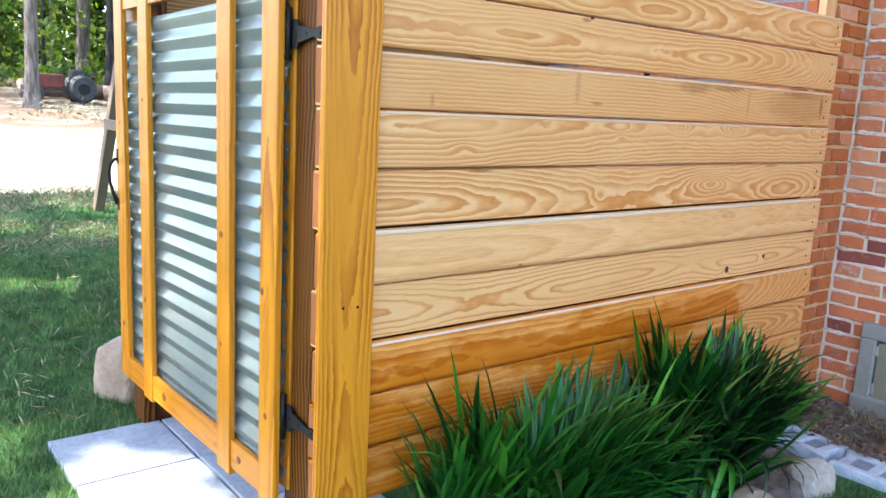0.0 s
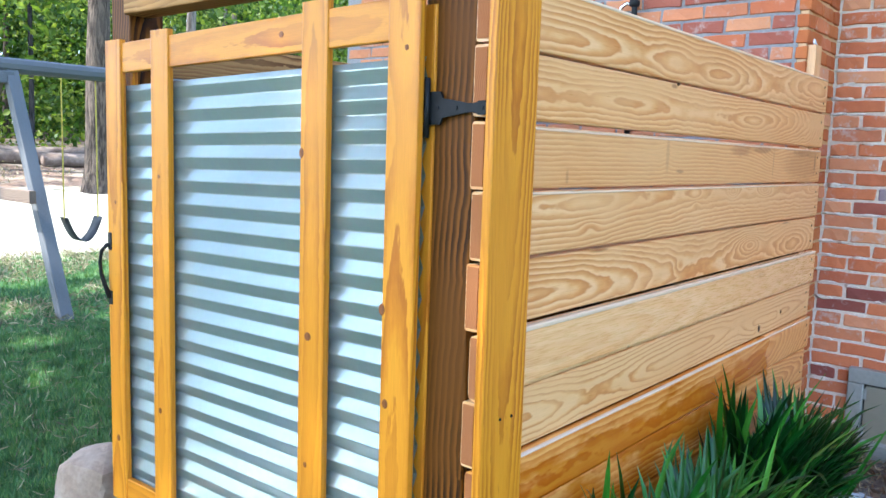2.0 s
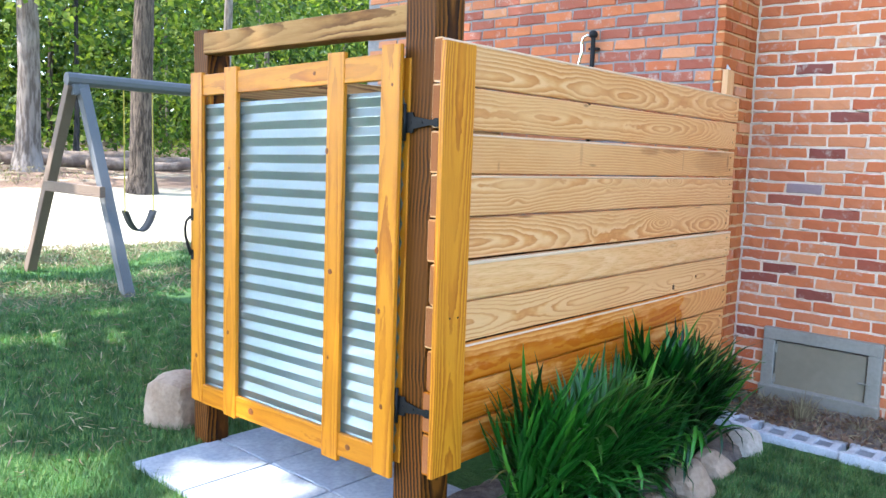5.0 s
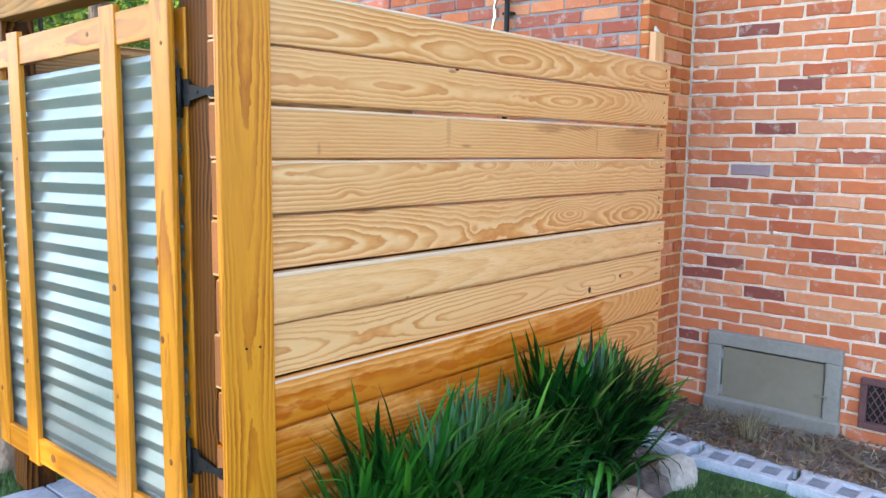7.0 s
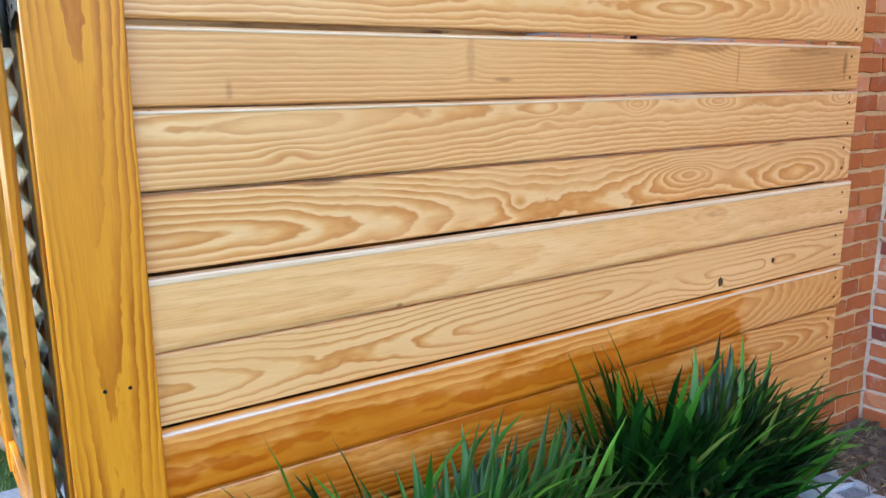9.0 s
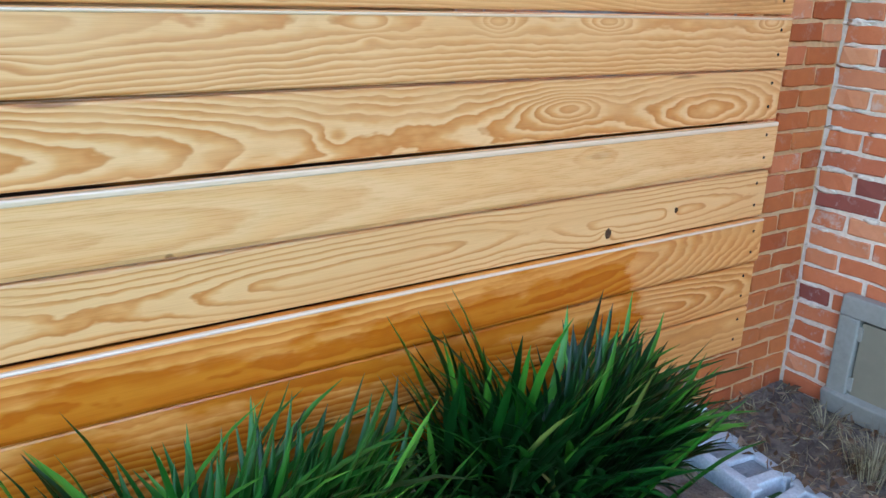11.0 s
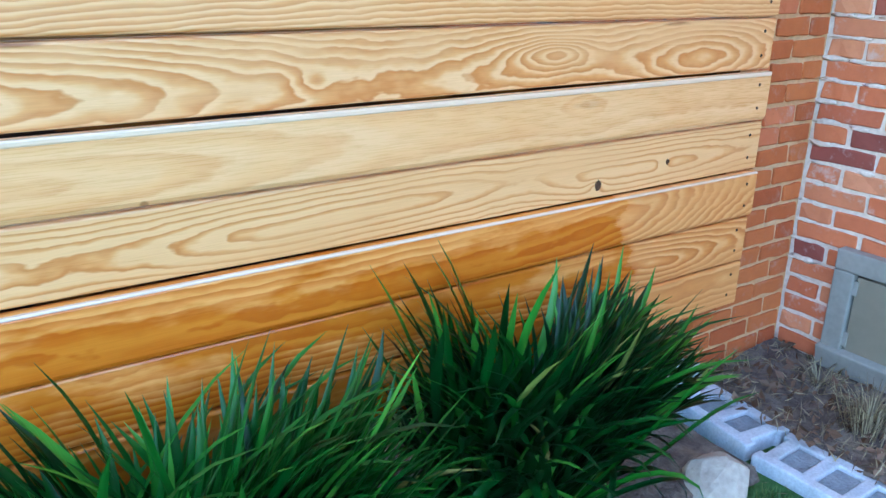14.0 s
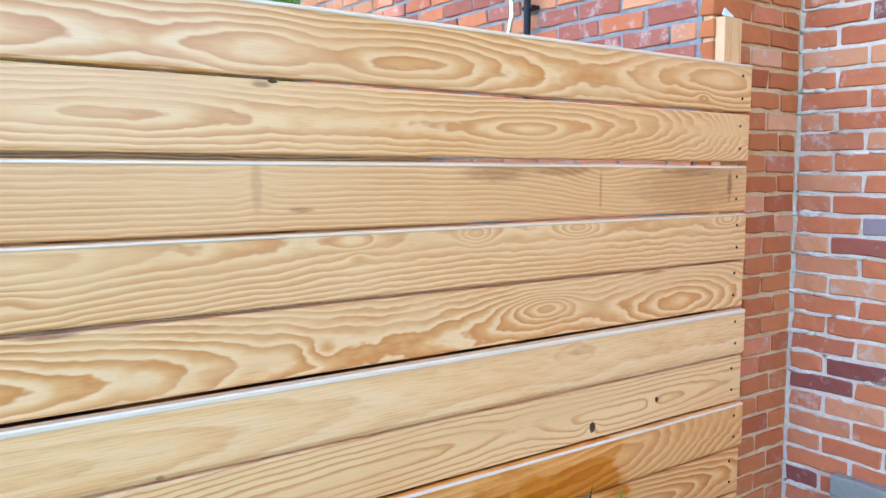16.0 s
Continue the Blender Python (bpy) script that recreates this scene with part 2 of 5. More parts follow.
BOARDS = (
    figured("pine_linked_eyes", TONES,
            ((-0.15, 0.014), (0.20, 0.020), (0.42, 0.044), (0.56, 0.046), (0.72, 0.026), (0.87, 0.040), (1.05, 0.016), (1.27, 0.050), (1.48, 0.075), (1.62, 0.083), (1.78, 0.066), (2.0, 0.040), (2.16, 0.028), (2.27, 0.045)),
            ((-0.15, -0.034), (0.42, -0.022), (1.05, -0.022), (1.5, -0.010), (2.05, 0.016), (2.27, 0.010)), 52, ((2.05, -0.035, 0.020, 0.03, 0.014),), (), contrast=1.0, seed=0.13),
    figured("pine_spindle_figure", TONES,
            ((-0.15, 0.034), (0.25, 0.034), (0.46, 0.020), (0.72, 0.038), (1.0, 0.040), (1.22, 0.034), (1.39, 0.012), (1.52, 0.030), (1.70, 0.052), (1.92, 0.082), (2.10, 0.112), (2.27, 0.150)),
            ((-0.15, -0.012), (0.43, -0.004), (1.39, 0.0), (1.7, 0.016), (1.95, 0.022), (2.27, 0.012)), 56, (), ((0.72, 0.062, 0.8, 0.022, 0.007),), tight=6.0, contrast=0.85, seed=0.37, tone=(1.0, 0.98, 0.94)),
    figured("pine_straight_grain", TONES,
            ((-0.15, 0.05), (1.2, 0.05), (1.6, 0.075), (1.8, 0.06), (2.27, 0.09)), ((-0.15, 0.20), (1.3, 0.20), (1.7, 0.16), (2.27, 0.17)), 62,
            ((0.71, 0.02, 0.010, 0.03, 0.05), (1.64, 0.05, -0.028, 0.10, 0.05)),
            ((0.71, 0.02, 0.28, 0.012, 0.06), (1.642, 0.0, 0.5, 0.005, 0.06), (1.30, 0.045, 0.55, 0.10, 0.022), (1.50, 0.055, 0.65, 0.14, 0.016), (0.168, -0.042, 0.45, 0.008, 0.02), (2.19, 0.01, 0.75, 0.012, 0.05), (2.05, 0.05, 0.5, 0.20, 0.016), (0.80, -0.028, 0.6, 0.03, 0.006), (2.0, 0.0, 0.35, 0.25, 0.07)),
            tight=1.0, contrast=0.62, rough=0.40, seed=0.52, tone=(0.97, 0.93, 0.86), wob=0.006, fuzz=0.34),
    figured("pine_swirled_grain", TONES,
            ((-0.15, 0.034), (0.12, 0.024), (0.29, 0.012), (0.42, 0.030), (0.62, 0.046), (0.92, 0.066), (1.25, 0.072), (1.7, 0.078), (2.27, 0.080)),
            ((-0.15, 0.030), (0.29, 0.040), (0.9, 0.060), (1.5, 0.065), (2.27, 0.060)), 52,
            ((0.275, -0.016, 0.016, 0.05, 0.018), (0.92, 0.050, -0.026, 0.05, 0.020), (1.233, 0.052, -0.040, 0.045, 0.020), (1.559, 0.054, -0.044, 0.055, 0.021), (2.177, 0.056, -0.040, 0.05, 0.020), (0.93, 0.015, 0.010, 0.03, 0.016)), (),
            tight=3.5, contrast=0.85, seed=0.71, wob=0.012),
    figured("pine_bold_flames", TONES,
            ((-0.15, 0.010), (0.06, 0.016), (0.26, 0.034), (0.40, 0.052), (0.54, 0.064), (0.66, 0.080), (0.76, 0.086), (0.86, 0.099), (1.1, 0.100), (1.3, 0.086), (1.62, 0.080), (1.80, 0.056), (1.96, 0.030), (2.12, 0.052), (2.27, 0.085)),
            ((-0.15, -0.014), (0.37, -0.022), (0.74, -0.036), (1.2, -0.036), (1.6, -0.020), (1.96, -0.026), (2.27, -0.020)), 56,
            ((1.454, 0.004, -0.055, 0.105, 0.032), (0.85, -0.020, 0.012, 0.03, 0.02)), ((1.86, 0.064, 0.8, 0.05, 0.006), (0.35, 0.066, 0.8, 0.05, 0.006)),
            tight=3.0, contrast=1.15, seed=0.24, wob=0.011),
    figured("pine_plain_pale", PALE_TONES,
            ((-0.15, 0.020), (0.28, 0.026), (0.57, 0.048), (0.9, 0.085), (1.4, 0.095), (1.55, 0.080), (1.7, 0.095), (2.27, 0.10)),
            ((-0.15, -0.004), (0.57, -0.010), (1.5, 0.020), (2.27, 0.020)), 36, ((1.549, 0.030, -0.02, 0.05, 0.018),), ((0.512, -0.064, 0.8, 0.008, 0.006), (1.56, 0.030, 0.25, 0.05, 0.012)),
            tight=1.0, contrast=0.55, rough=0.28, seed=0.83, fuzz=0.12, wob=0.012),
    figured("pine_thin_lines", TONES,
            ((-0.15, 0.016), (0.02, 0.022), (0.18, 0.042), (0.36, 0.056), (0.54, 0.046), (0.66, 0.026), (0.90, 0.012), (1.10, 0.020), (1.25, 0.036), (1.37, 0.046), (1.50, 0.034), (1.64, 0.016), (1.86, 0.016), (2.05, 0.034), (2.27, 0.045)),
            ((-0.15, 0.006), (0.16, -0.008), (0.55, -0.014), (0.95, -0.004), (1.37, 0.006), (1.64, -0.010), (2.27, 0.0)), 44, ((1.62, -0.036, 0.020, 0.03, 0.016), (1.86, -0.006, 0.016, 0.025, 0.016)), (),
            tight=7.0, contrast=0.95, line=0.75, seed=0.44, wob=0.008, tone=(1.0, 0.98, 0.92)),
    figured("wet_pine_clouded", TONES,
            ((-0.15, 0.04), (0.6, 0.05), (1.3, 0.03), (1.7, 0.030), (1.95, 0.090), (2.27, 0.190)), ((-0.15, -0.02), (1.5, -0.02), (2.0, 0.05), (2.27, 0.06)), 46, (), (),
            tight=1.5, contrast=0.85, rough=0.40, seed=0.61, wob=0.016, soak=(1.70, 0.4, 3.6)),
    figured("wet_pine_streaked", TONES,
            ((-0.15, 0.06), (1.0, 0.05), (1.6, 0.040), (1.85, 0.014), (2.05, 0.040), (2.27, 0.075)), ((-0.15, 0.07), (1.2, 0.05), (1.85, 0.0), (2.27, 0.0)), 56, (), (),
            tight=2.0, contrast=1.0, rough=0.40, seed=0.29, wob=0.012, soak=(1.76, 0.2, 0.3)),
    figured("wet_pine_plain", TONES,
            ((-0.15, 0.05), (1.0, 0.06), (2.27, 0.05)), ((-0.15, 0.02), (2.27, 0.03)), 52, (), (),
            tight=2.0, contrast=0.7, rough=0.40, seed=0.93, soak=(1.55, 0.2, 0.6)))
# sky sheen of the rounded top edges, put into a paler wood colour
EDGE_SHEEN = wood("edge_sheen_wood", (0.86, 0.66, 0.48), (0.83, 0.60, 0.41), (0.78, 0.52, 0.32), rough=0.20, freq=60, contrast=0.4, knots=0.0, spec=1.0)
HONEY = wood("honey_stained_pine", (0.72, 0.292, 0.018), (0.60, 0.208, 0.011), (0.43, 0.125, 0.007), rough=0.36, spec=0.3, freq=105, contrast=1.15, ripple=0.022, shift=0.006, arch=0.11, knot_size=0.036)
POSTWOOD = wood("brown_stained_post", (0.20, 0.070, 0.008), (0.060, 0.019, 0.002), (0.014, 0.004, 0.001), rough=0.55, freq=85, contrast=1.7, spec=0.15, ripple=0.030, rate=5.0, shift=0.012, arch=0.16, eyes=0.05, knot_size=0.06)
BEAMWOOD = wood("weathered_beam", (0.48, 0.275, 0.105), (0.33, 0.165, 0.055), (0.13, 0.056, 0.020), rough=0.7, freq=75, contrast=1.7, spec=0.15, eyes=0.05, ripple=0.035, knot_size=0.05)
ENDWOOD = wood("board_end", (0.44, 0.165, 0.055), (0.36, 0.125, 0.040), (0.22, 0.07, 0.02), rough=0.7, freq=260, spec=0.2)
GREYWOOD = wood("grey_weathered_timber", (0.145, 0.15, 0.16), (0.12, 0.124, 0.132), (0.07, 0.072, 0.077), rough=0.7)
BROWNLEG = wood("brown_weathered_timber", (0.20, 0.14, 0.10), (0.16, 0.11, 0.075), (0.09, 0.06, 0.04), rough=0.7)


def brick_mat(name, stops, lime=0.62):
    n = Nodes(name)
    p = n.coord("Object")
    r = n.rand()
    v = n.xyz(*[n.m("MULTIPLY_ADD", r, k, c) for c, k in zip(n.split(p), (31.0, 17.0, 53.0))])
    base = n.ramp(r, *stops)
    base = n.mix(n.m("MULTIPLY", n.noise(v, 26.0, 4.0), 0.55), base, n.mix(1.0, base, (0.55, 0.45, 0.42), "MULTIPLY"))
    smear = n.step(n.noise(v, 13.0, 6.0, 0.75), 0.535, 0.70)
    base = n.mix(n.m("MULTIPLY", smear, lime), base, (0.56, 0.46, 0.39))
    pit = n.noise(v, 210.0, 3.0)
    base = n.mix(n.m("MULTIPLY", n.step(pit, 0.62, 0.75), 0.35), base, (0.10, 0.045, 0.03))
    n.bump(n.m("ADD", n.m("MULTIPLY", pit, 0.5), n.noise(v, 40.0, 4.0)), 0.5, 0.003)
    return n.done(base, 0.85, 0.0, 0.25)


BRICK = brick_mat("red_brick", ((0.0, (0.52, 0.150, 0.064)), (0.2, (0.63, 0.205, 0.084)), (0.42, (0.55, 0.162, 0.068)), (0.62, (0.70, 0.31, 0.150)), (0.78, (0.47, 0.124, 0.058)), (0.9, (0.65, 0.22, 0.090)), (1.0, (0.70, 0.33, 0.180))))
BRICK_DARK = brick_mat("burnt_brick", ((0.0, (0.25, 0.075, 0.056)), (0.5, (0.30, 0.085, 0.06)), (1.0, (0.22, 0.085, 0.075))))
# brick washed with wood stain, made deeper to hold the return's shade
BRICK_WASH_SHADE = brick_mat("washed_shaded_brick", ((0.0, (0.46, 0.120, 0.036)), (0.5, (0.55, 0.170, 0.050)), (1.0, (0.40, 0.095, 0.030))), 0.2)
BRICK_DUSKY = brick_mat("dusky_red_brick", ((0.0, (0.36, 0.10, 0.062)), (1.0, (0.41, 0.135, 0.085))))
BRICK_PURPLE = brick_mat("grey_violet_brick", ((0.0, (0.32, 0.235, 0.25)), (1.0, (0.36, 0.27, 0.285))))


def mottled(name, a, b, scale, rough=0.9, bump=0.4, dist=0.004, c=None, fine=None, grit=0.4):
    n = Nodes(name)
    p = n.coord("Object")
    f = n.noise(p, scale, 5.0, 0.65)
    col = n.mix(n.step(f, 0.32, 0.68), a, b)
    g = n.noise(p, fine or scale * 9, 4.0)
    if c:
        col = n.mix(n.m("MULTIPLY", n.step(n.noise(p, scale * 0.4, 4.0), 0.55, 0.7), 0.7), col, c)
    col = n.mix(grit, col, n.ramp(g, (0.3, (0.45, 0.45, 0.45)), (0.65, (1, 1, 1))), "MULTIPLY")
    n.bump(n.m("ADD", f, n.m("MULTIPLY", g, 0.4)), bump, dist)
    return n.done(col, rough, 0.0, 0.3)


MORTAR = mottled("pale_mortar", (0.68, 0.55, 0.43), (0.78, 0.66, 0.54), 9, 0.95, 0.7, 0.006, (0.52, 0.33, 0.22))
# mortar splashed with stain; the return's shade also deepens this colour
MORTAR_STAIN_SHADE = mottled("stained_shaded_mortar", (0.60, 0.33, 0.15), (0.68, 0.44, 0.24), 6, 0.95, 0.8, 0.006, (0.54, 0.23, 0.075))
# grey copy of the mortar, with the inner wall's shade in its colour
MORTAR_SHADED = mottled("shaded_grey_mortar", (0.25, 0.24, 0.24), (0.33, 0.31, 0.30), 9, 0.95, 0.6, 0.004)
CONCRETE = mottled("paver_concrete", (0.31, 0.34, 0.38), (0.39, 0.42, 0.45), 5, 0.85, 0.3, 0.002, (0.28, 0.28, 0.28))
BLOCK = mottled("cinder_block", (0.46, 0.50, 0.55), (0.58, 0.61, 0.65), 14, 0.95, 0.8, 0.004, (0.34, 0.35, 0.36))
ROCK_TAN = mottled("tan_rock", (0.33, 0.225, 0.15), (0.44, 0.33, 0.24), 5, 0.85, 0.7, 0.012, (0.26, 0.13, 0.06))
ROCK_PALE = mottled("pale_rock", (0.38, 0.33, 0.27), (0.48, 0.43, 0.36), 6, 0.85, 0.7, 0.010, (0.40, 0.33, 0.25))
MULCH = mottled("mulch_soil", (0.10, 0.078, 0.066), (0.22, 0.18, 0.148), 16, 0.98, 1.0, 0.02, (0.25, 0.19, 0.13), 90)

# bluish grey block fill, darker than the shell
CORE_FILL = mottled("bluish_core_fill", (0.22, 0.25, 0.285), (0.30, 0.335, 0.37), 16, 0.95, 1.0, 0.02, None, 90)


def bark_mat(name, furrow, ridge, patch, rate=7.0):
    n = Nodes(name)
    x, y, z = n.split(n.coord("Object"))
    p = n.xyz(n.m("MULTIPLY", x, rate), n.m("MULTIPLY", y, rate), n.m("MULTIPLY", z, rate * 0.16))
    f = n.noise(p, 1.6, 4.0, 0.6)
    g = n.noise(n.xyz(x, y, n.m("MULTIPLY", z, 0.5)), 1.3, 4.0, 0.6)
    col = n.mix(n.step(f, 0.38, 0.62), furrow, ridge)
    col = n.mix(n.m("MULTIPLY", n.step(g, 0.48, 0.66), 0.8), col, patch)
    n.bump(f, 1.0, 0.05)
    return n.done(col, 0.95, 0.0, 0.2)


BARK = bark_mat("brown_bark", (0.028, 0.021, 0.016), (0.120, 0.092, 0.070), (0.085, 0.068, 0.054), 13.0)
BARK_PALE = bark_mat("pale_bark", (0.085, 0.068, 0.056), (0.20, 0.170, 0.148), (0.25, 0.22, 0.20))
BARK_DARK = bark_mat("dark_bark", (0.018, 0.017, 0.018), (0.055, 0.050, 0.050), (0.04, 0.037, 0.037))
LOGWOOD = mottled("weathered_log", (0.15, 0.105, 0.08), (0.28, 0.21, 0.165), 3, 0.95, 0.9, 0.03, (0.09, 0.055, 0.04))
CRAWL_PAINT = mottled("taupe_grey_paint", (0.205, 0.178, 0.128), (0.228, 0.200, 0.146), 3, 0.36, 0.12, 0.002, (0.245, 0.225, 0.178), grit=0.12)
CRAWL_FRAME = mottled("worn_grey_frame_paint", (0.245, 0.232, 0.200), (0.28, 0.268, 0.235), 6, 0.5, 0.3, 0.002, (0.19, 0.178, 0.15), grit=0.22)
MAROON = mottled("maroon_paint", (0.11, 0.050, 0.048), (0.145, 0.07, 0.065), 8, 0.6, 0.3, 0.002)
KNOT_RED = mottled("red_knot", (0.30, 0.09, 0.018), (0.17, 0.05, 0.012), 50, 0.5)
KNOT = mottled("dark_knot", (0.05, 0.022, 0.012), (0.12, 0.055, 0.025), 60, 0.8)
# near-black colour that stands in for shade inside hollows
DARKNESS = mottled("void_shade", (0.012, 0.012, 0.013), (0.02, 0.02, 0.02), 5)
BLACK_IRON = mottled("black_powder_coat", (0.006, 0.006, 0.0065), (0.011, 0.011, 0.012), 30, 0.6, 0.15, 0.001)
RUBBER = mottled("dark_swing_rubber", (0.035, 0.037, 0.04), (0.06, 0.062, 0.065), 8, 0.6)
RED_PAINT = mottled("faded_red_paint", (0.20, 0.045, 0.03), (0.10, 0.035, 0.03), 4, 0.6)
YELLOW = mottled("yellow_coating", (0.55, 0.42, 0.06), (0.48, 0.36, 0.05), 9, 0.5)
CAST = mottled("white_soffit_paint", (0.72, 0.72, 0.70), (0.78, 0.78, 0.76), 3, 0.6, 0.1)


def steel_mat():
    n = Nodes("galvanised_steel")
    p = n.coord("Object")
    x, y, z = n.split(p)
    sp = n.voronoi(p, 75.0, out="Color")
    smear = n.noise(n.xyz(n.m("MULTIPLY", x, 8.0), n.m("MULTIPLY", y, 3.5), n.m("MULTIPLY", z, 8.0)), 1.0, 5.0, 0.7)
    col = n.mix(0.04, (0.50, 0.565, 0.53), sp, "MULTIPLY")
    col = n.mix(n.m("MULTIPLY", n.step(smear, 0.55, 0.75), 0.35), col, (0.56, 0.61, 0.60))
    ro = n.m("MULTIPLY_ADD", smear, 0.22, 0.10)
    n.bump(n.noise(p, 5.0, 1.0), 0.06, 0.02)
    return n.done(col, ro, 0.52)


STEEL = steel_mat()
n = Nodes("chrome")
CHROME = n.done((0.8, 0.8, 0.82), 0.12, 1.0)


def leaf_mat(name, a, b, c, glow=0.45, rough=0.5, patch=0.0):
    n = Nodes(name)
    g = n.node("NewGeometry")
    col = n.ramp(g.outputs["Random Per Island"], (0.0, a), (0.55, b), (1.0, c))
    col = n.mix(0.35, col, n.ramp(n.noise(n.coord("Object"), 0.6, 3.0), (0.3, (0.5, 0.55, 0.5)), (0.7, (1, 1, 1))), "MULTIPLY")
    if patch:
        col = n.mix(patch, col, n.ramp(n.noise(n.coord("Object"), 7.0, 3.0), (0.36, (0.30, 0.34, 0.26)), (0.62, (1.25, 1.2, 1.05))), "MULTIPLY")
    n.done(col, rough, 0.0, 0.3)
    t = n.node("BsdfTranslucent")
    n.put(t.inputs[0], n.mix(1.0, col, (1.0, 1.15, 0.45), "MULTIPLY"))
    mixer = n.node("MixShader")
    mixer.inputs[0].default_value = glow
    n.tree.links.new(n.bsdf.outputs[0], mixer.inputs[1])
    n.tree.links.new(t.outputs[0], mixer.inputs[2])
    n.tree.links.new(mixer.outputs[0], n.tree.nodes["Material Output"].inputs[0])
    return n.mat


LEAF = leaf_mat("woodland_leaf", (0.030, 0.070, 0.012), (0.088, 0.155, 0.022), (0.28, 0.33, 0.05), 0.46)
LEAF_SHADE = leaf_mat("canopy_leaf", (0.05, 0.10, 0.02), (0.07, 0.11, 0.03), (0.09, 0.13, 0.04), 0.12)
GRASS = leaf_mat("lawn_grass_blade", (0.056, 0.152, 0.046), (0.098, 0.215, 0.066), (0.22, 0.29, 0.11), 0.25, patch=0.8)
STRAW = leaf_mat("dry_straw", (0.14, 0.11, 0.08), (0.28, 0.225, 0.15), (0.46, 0.39, 0.25), 0.2, 0.8)
DEADLEAF = leaf_mat("dead_leaf", (0.10, 0.055, 0.03), (0.17, 0.10, 0.065), (0.26, 0.17, 0.12), 0.15, 0.8)


def strap_mat():
    n = Nodes("strap_leaf")
    r = n.rand()
    x, y, z = n.split(n.coord("Object"))
    col = n.ramp(r, (0.0, (0.004, 0.028, 0.006)), (0.30, (0.011, 0.074, 0.011)), (0.66, (0.040, 0.185, 0.016)), (0.975, (0.10, 0.30, 0.034)), (1.0, (0.32, 0.24, 0.08)))
    line = n.noise(n.xyz(n.m("MULTIPLY", x, 900.0), n.m("MULTIPLY", y, 4.0), z), 1.0, 1.0)
    col = n.mix(0.35, col, n.ramp(line, (0.35, (0.55, 0.6, 0.5)), (0.65, (1, 1, 1))), "MULTIPLY")
    n.bump(line, 0.15, 0.001)
    n.done(col, 0.32, 0.0, 0.38)
    t = n.node("BsdfTranslucent")
    n.put(t.inputs[0], n.mix(1.0, col, (1.0, 1.2, 0.4), "MULTIPLY"))
    mixer = n.node("MixShader")
    mixer.inputs[0].default_value = 0.10
    n.tree.links.new(n.bsdf.outputs[0], mixer.inputs[1])
    n.tree.links.new(t.outputs[0], mixer.inputs[2])
    n.tree.links.new(mixer.outputs[0], n.tree.nodes["Material Output"].inputs[0])
    return n.mat


STRAP = strap_mat()


def ground_mat():
    n = Nodes("lawn_ground")
    p = n.coord("Object")
    f = n.noise(p, 1.1, 5.0, 0.6)
    g = n.noise(p, 34.0, 4.0, 0.7)
    col = n.mix(n.step(f, 0.35, 0.65), (0.045, 0.115, 0.030), (0.080, 0.150, 0.046))
    col = n.mix(n.step(n.noise(p, 0.5, 4.0), 0.56, 0.70), col, (0.13, 0.115, 0.06))
    col = n.mix(0.6, col, n.ramp(g, (0.3, (0.35, 0.38, 0.3)), (0.65, (1.1, 1.1, 1.1))), "MULTIPLY")
    y = n.split(p)[1]
    # glare of the sunlit far lawn, put into a paler ground colour
    far = n.step(n.m("ADD", y, n.m("MULTIPLY", f, 5.0)), 9.8, 11.8)
    col = n.mix(far, col, n.mix(n.step(g, 0.3, 0.7), (0.36, 0.34, 0.22), (0.46, 0.42, 0.32)))
    litter = n.m("MULTIPLY", n.step(y, 15.0, 18.0), n.step(n.noise(p, 0.7, 6.0, 0.7), 0.32, 0.54))
    col = n.mix(litter, col, n.mix(n.step(g, 0.35, 0.65), (0.10, 0.062, 0.042), (0.25, 0.165, 0.115)))
    n.bump(n.m("ADD", g, f), 0.8, 0.03)
    return n.done(col, 0.95, 0.0, 0.2)


GROUND = ground_mat()


# ---- mesh helpers ----
def empty(name, at=(0, 0, 0), label="", category="", group="", kind=""):
    ob = new(name)
    ob.empty_display_size = 0.1
    ob.matrix_world = Matrix.Translation(at)
    return tagged(ob, label, category, group, kind)


def mesh_of(name, bm, mat, smooth=False):
    me = bpy.data.meshes.new(name)
    bm.to_mesh(me)
    bm.free()
    me.materials.append(mat)
    if smooth:
        me.polygons.foreach_set("use_smooth", [True] * len(me.polygons))
    return me


def put_part(name, me, parent, m=None, label=""):
    """Links a mesh under a thing; m is in the thing's own space."""
    ob = new(name, me)
    ob.parent = parent
    if m is not None:
        ob.matrix_basis = m
    return tagged(ob, label)


def part(name, bm, mat, parent, m=None, label="", smooth=False):
    return put_part(name, mesh_of(name, bm, mat, smooth), parent, m, label)


def thing(name, bm, mat, m=None, label="", category="", group="", kind="", smooth=False):
    ob = new(name, mesh_of(name, bm, mat, smooth))
    if m is not None:
        ob.matrix_world = m
    return tagged(ob, label, category, group, kind)


def box(sx, sy, sz, bevel=0.0, seg=2, at=(0, 0, 0)):
    bm = bmesh.new()
    bmesh.ops.create_cube(bm, size=1.0, matrix=Matrix.Translation(at) @ Matrix.Diagonal((sx, sy, sz, 1)))
    if bevel:
        bmesh.ops.bevel(bm, geom=bm.edges[:], offset=bevel, segments=seg, affect="EDGES", profile=0.5)
    return bm


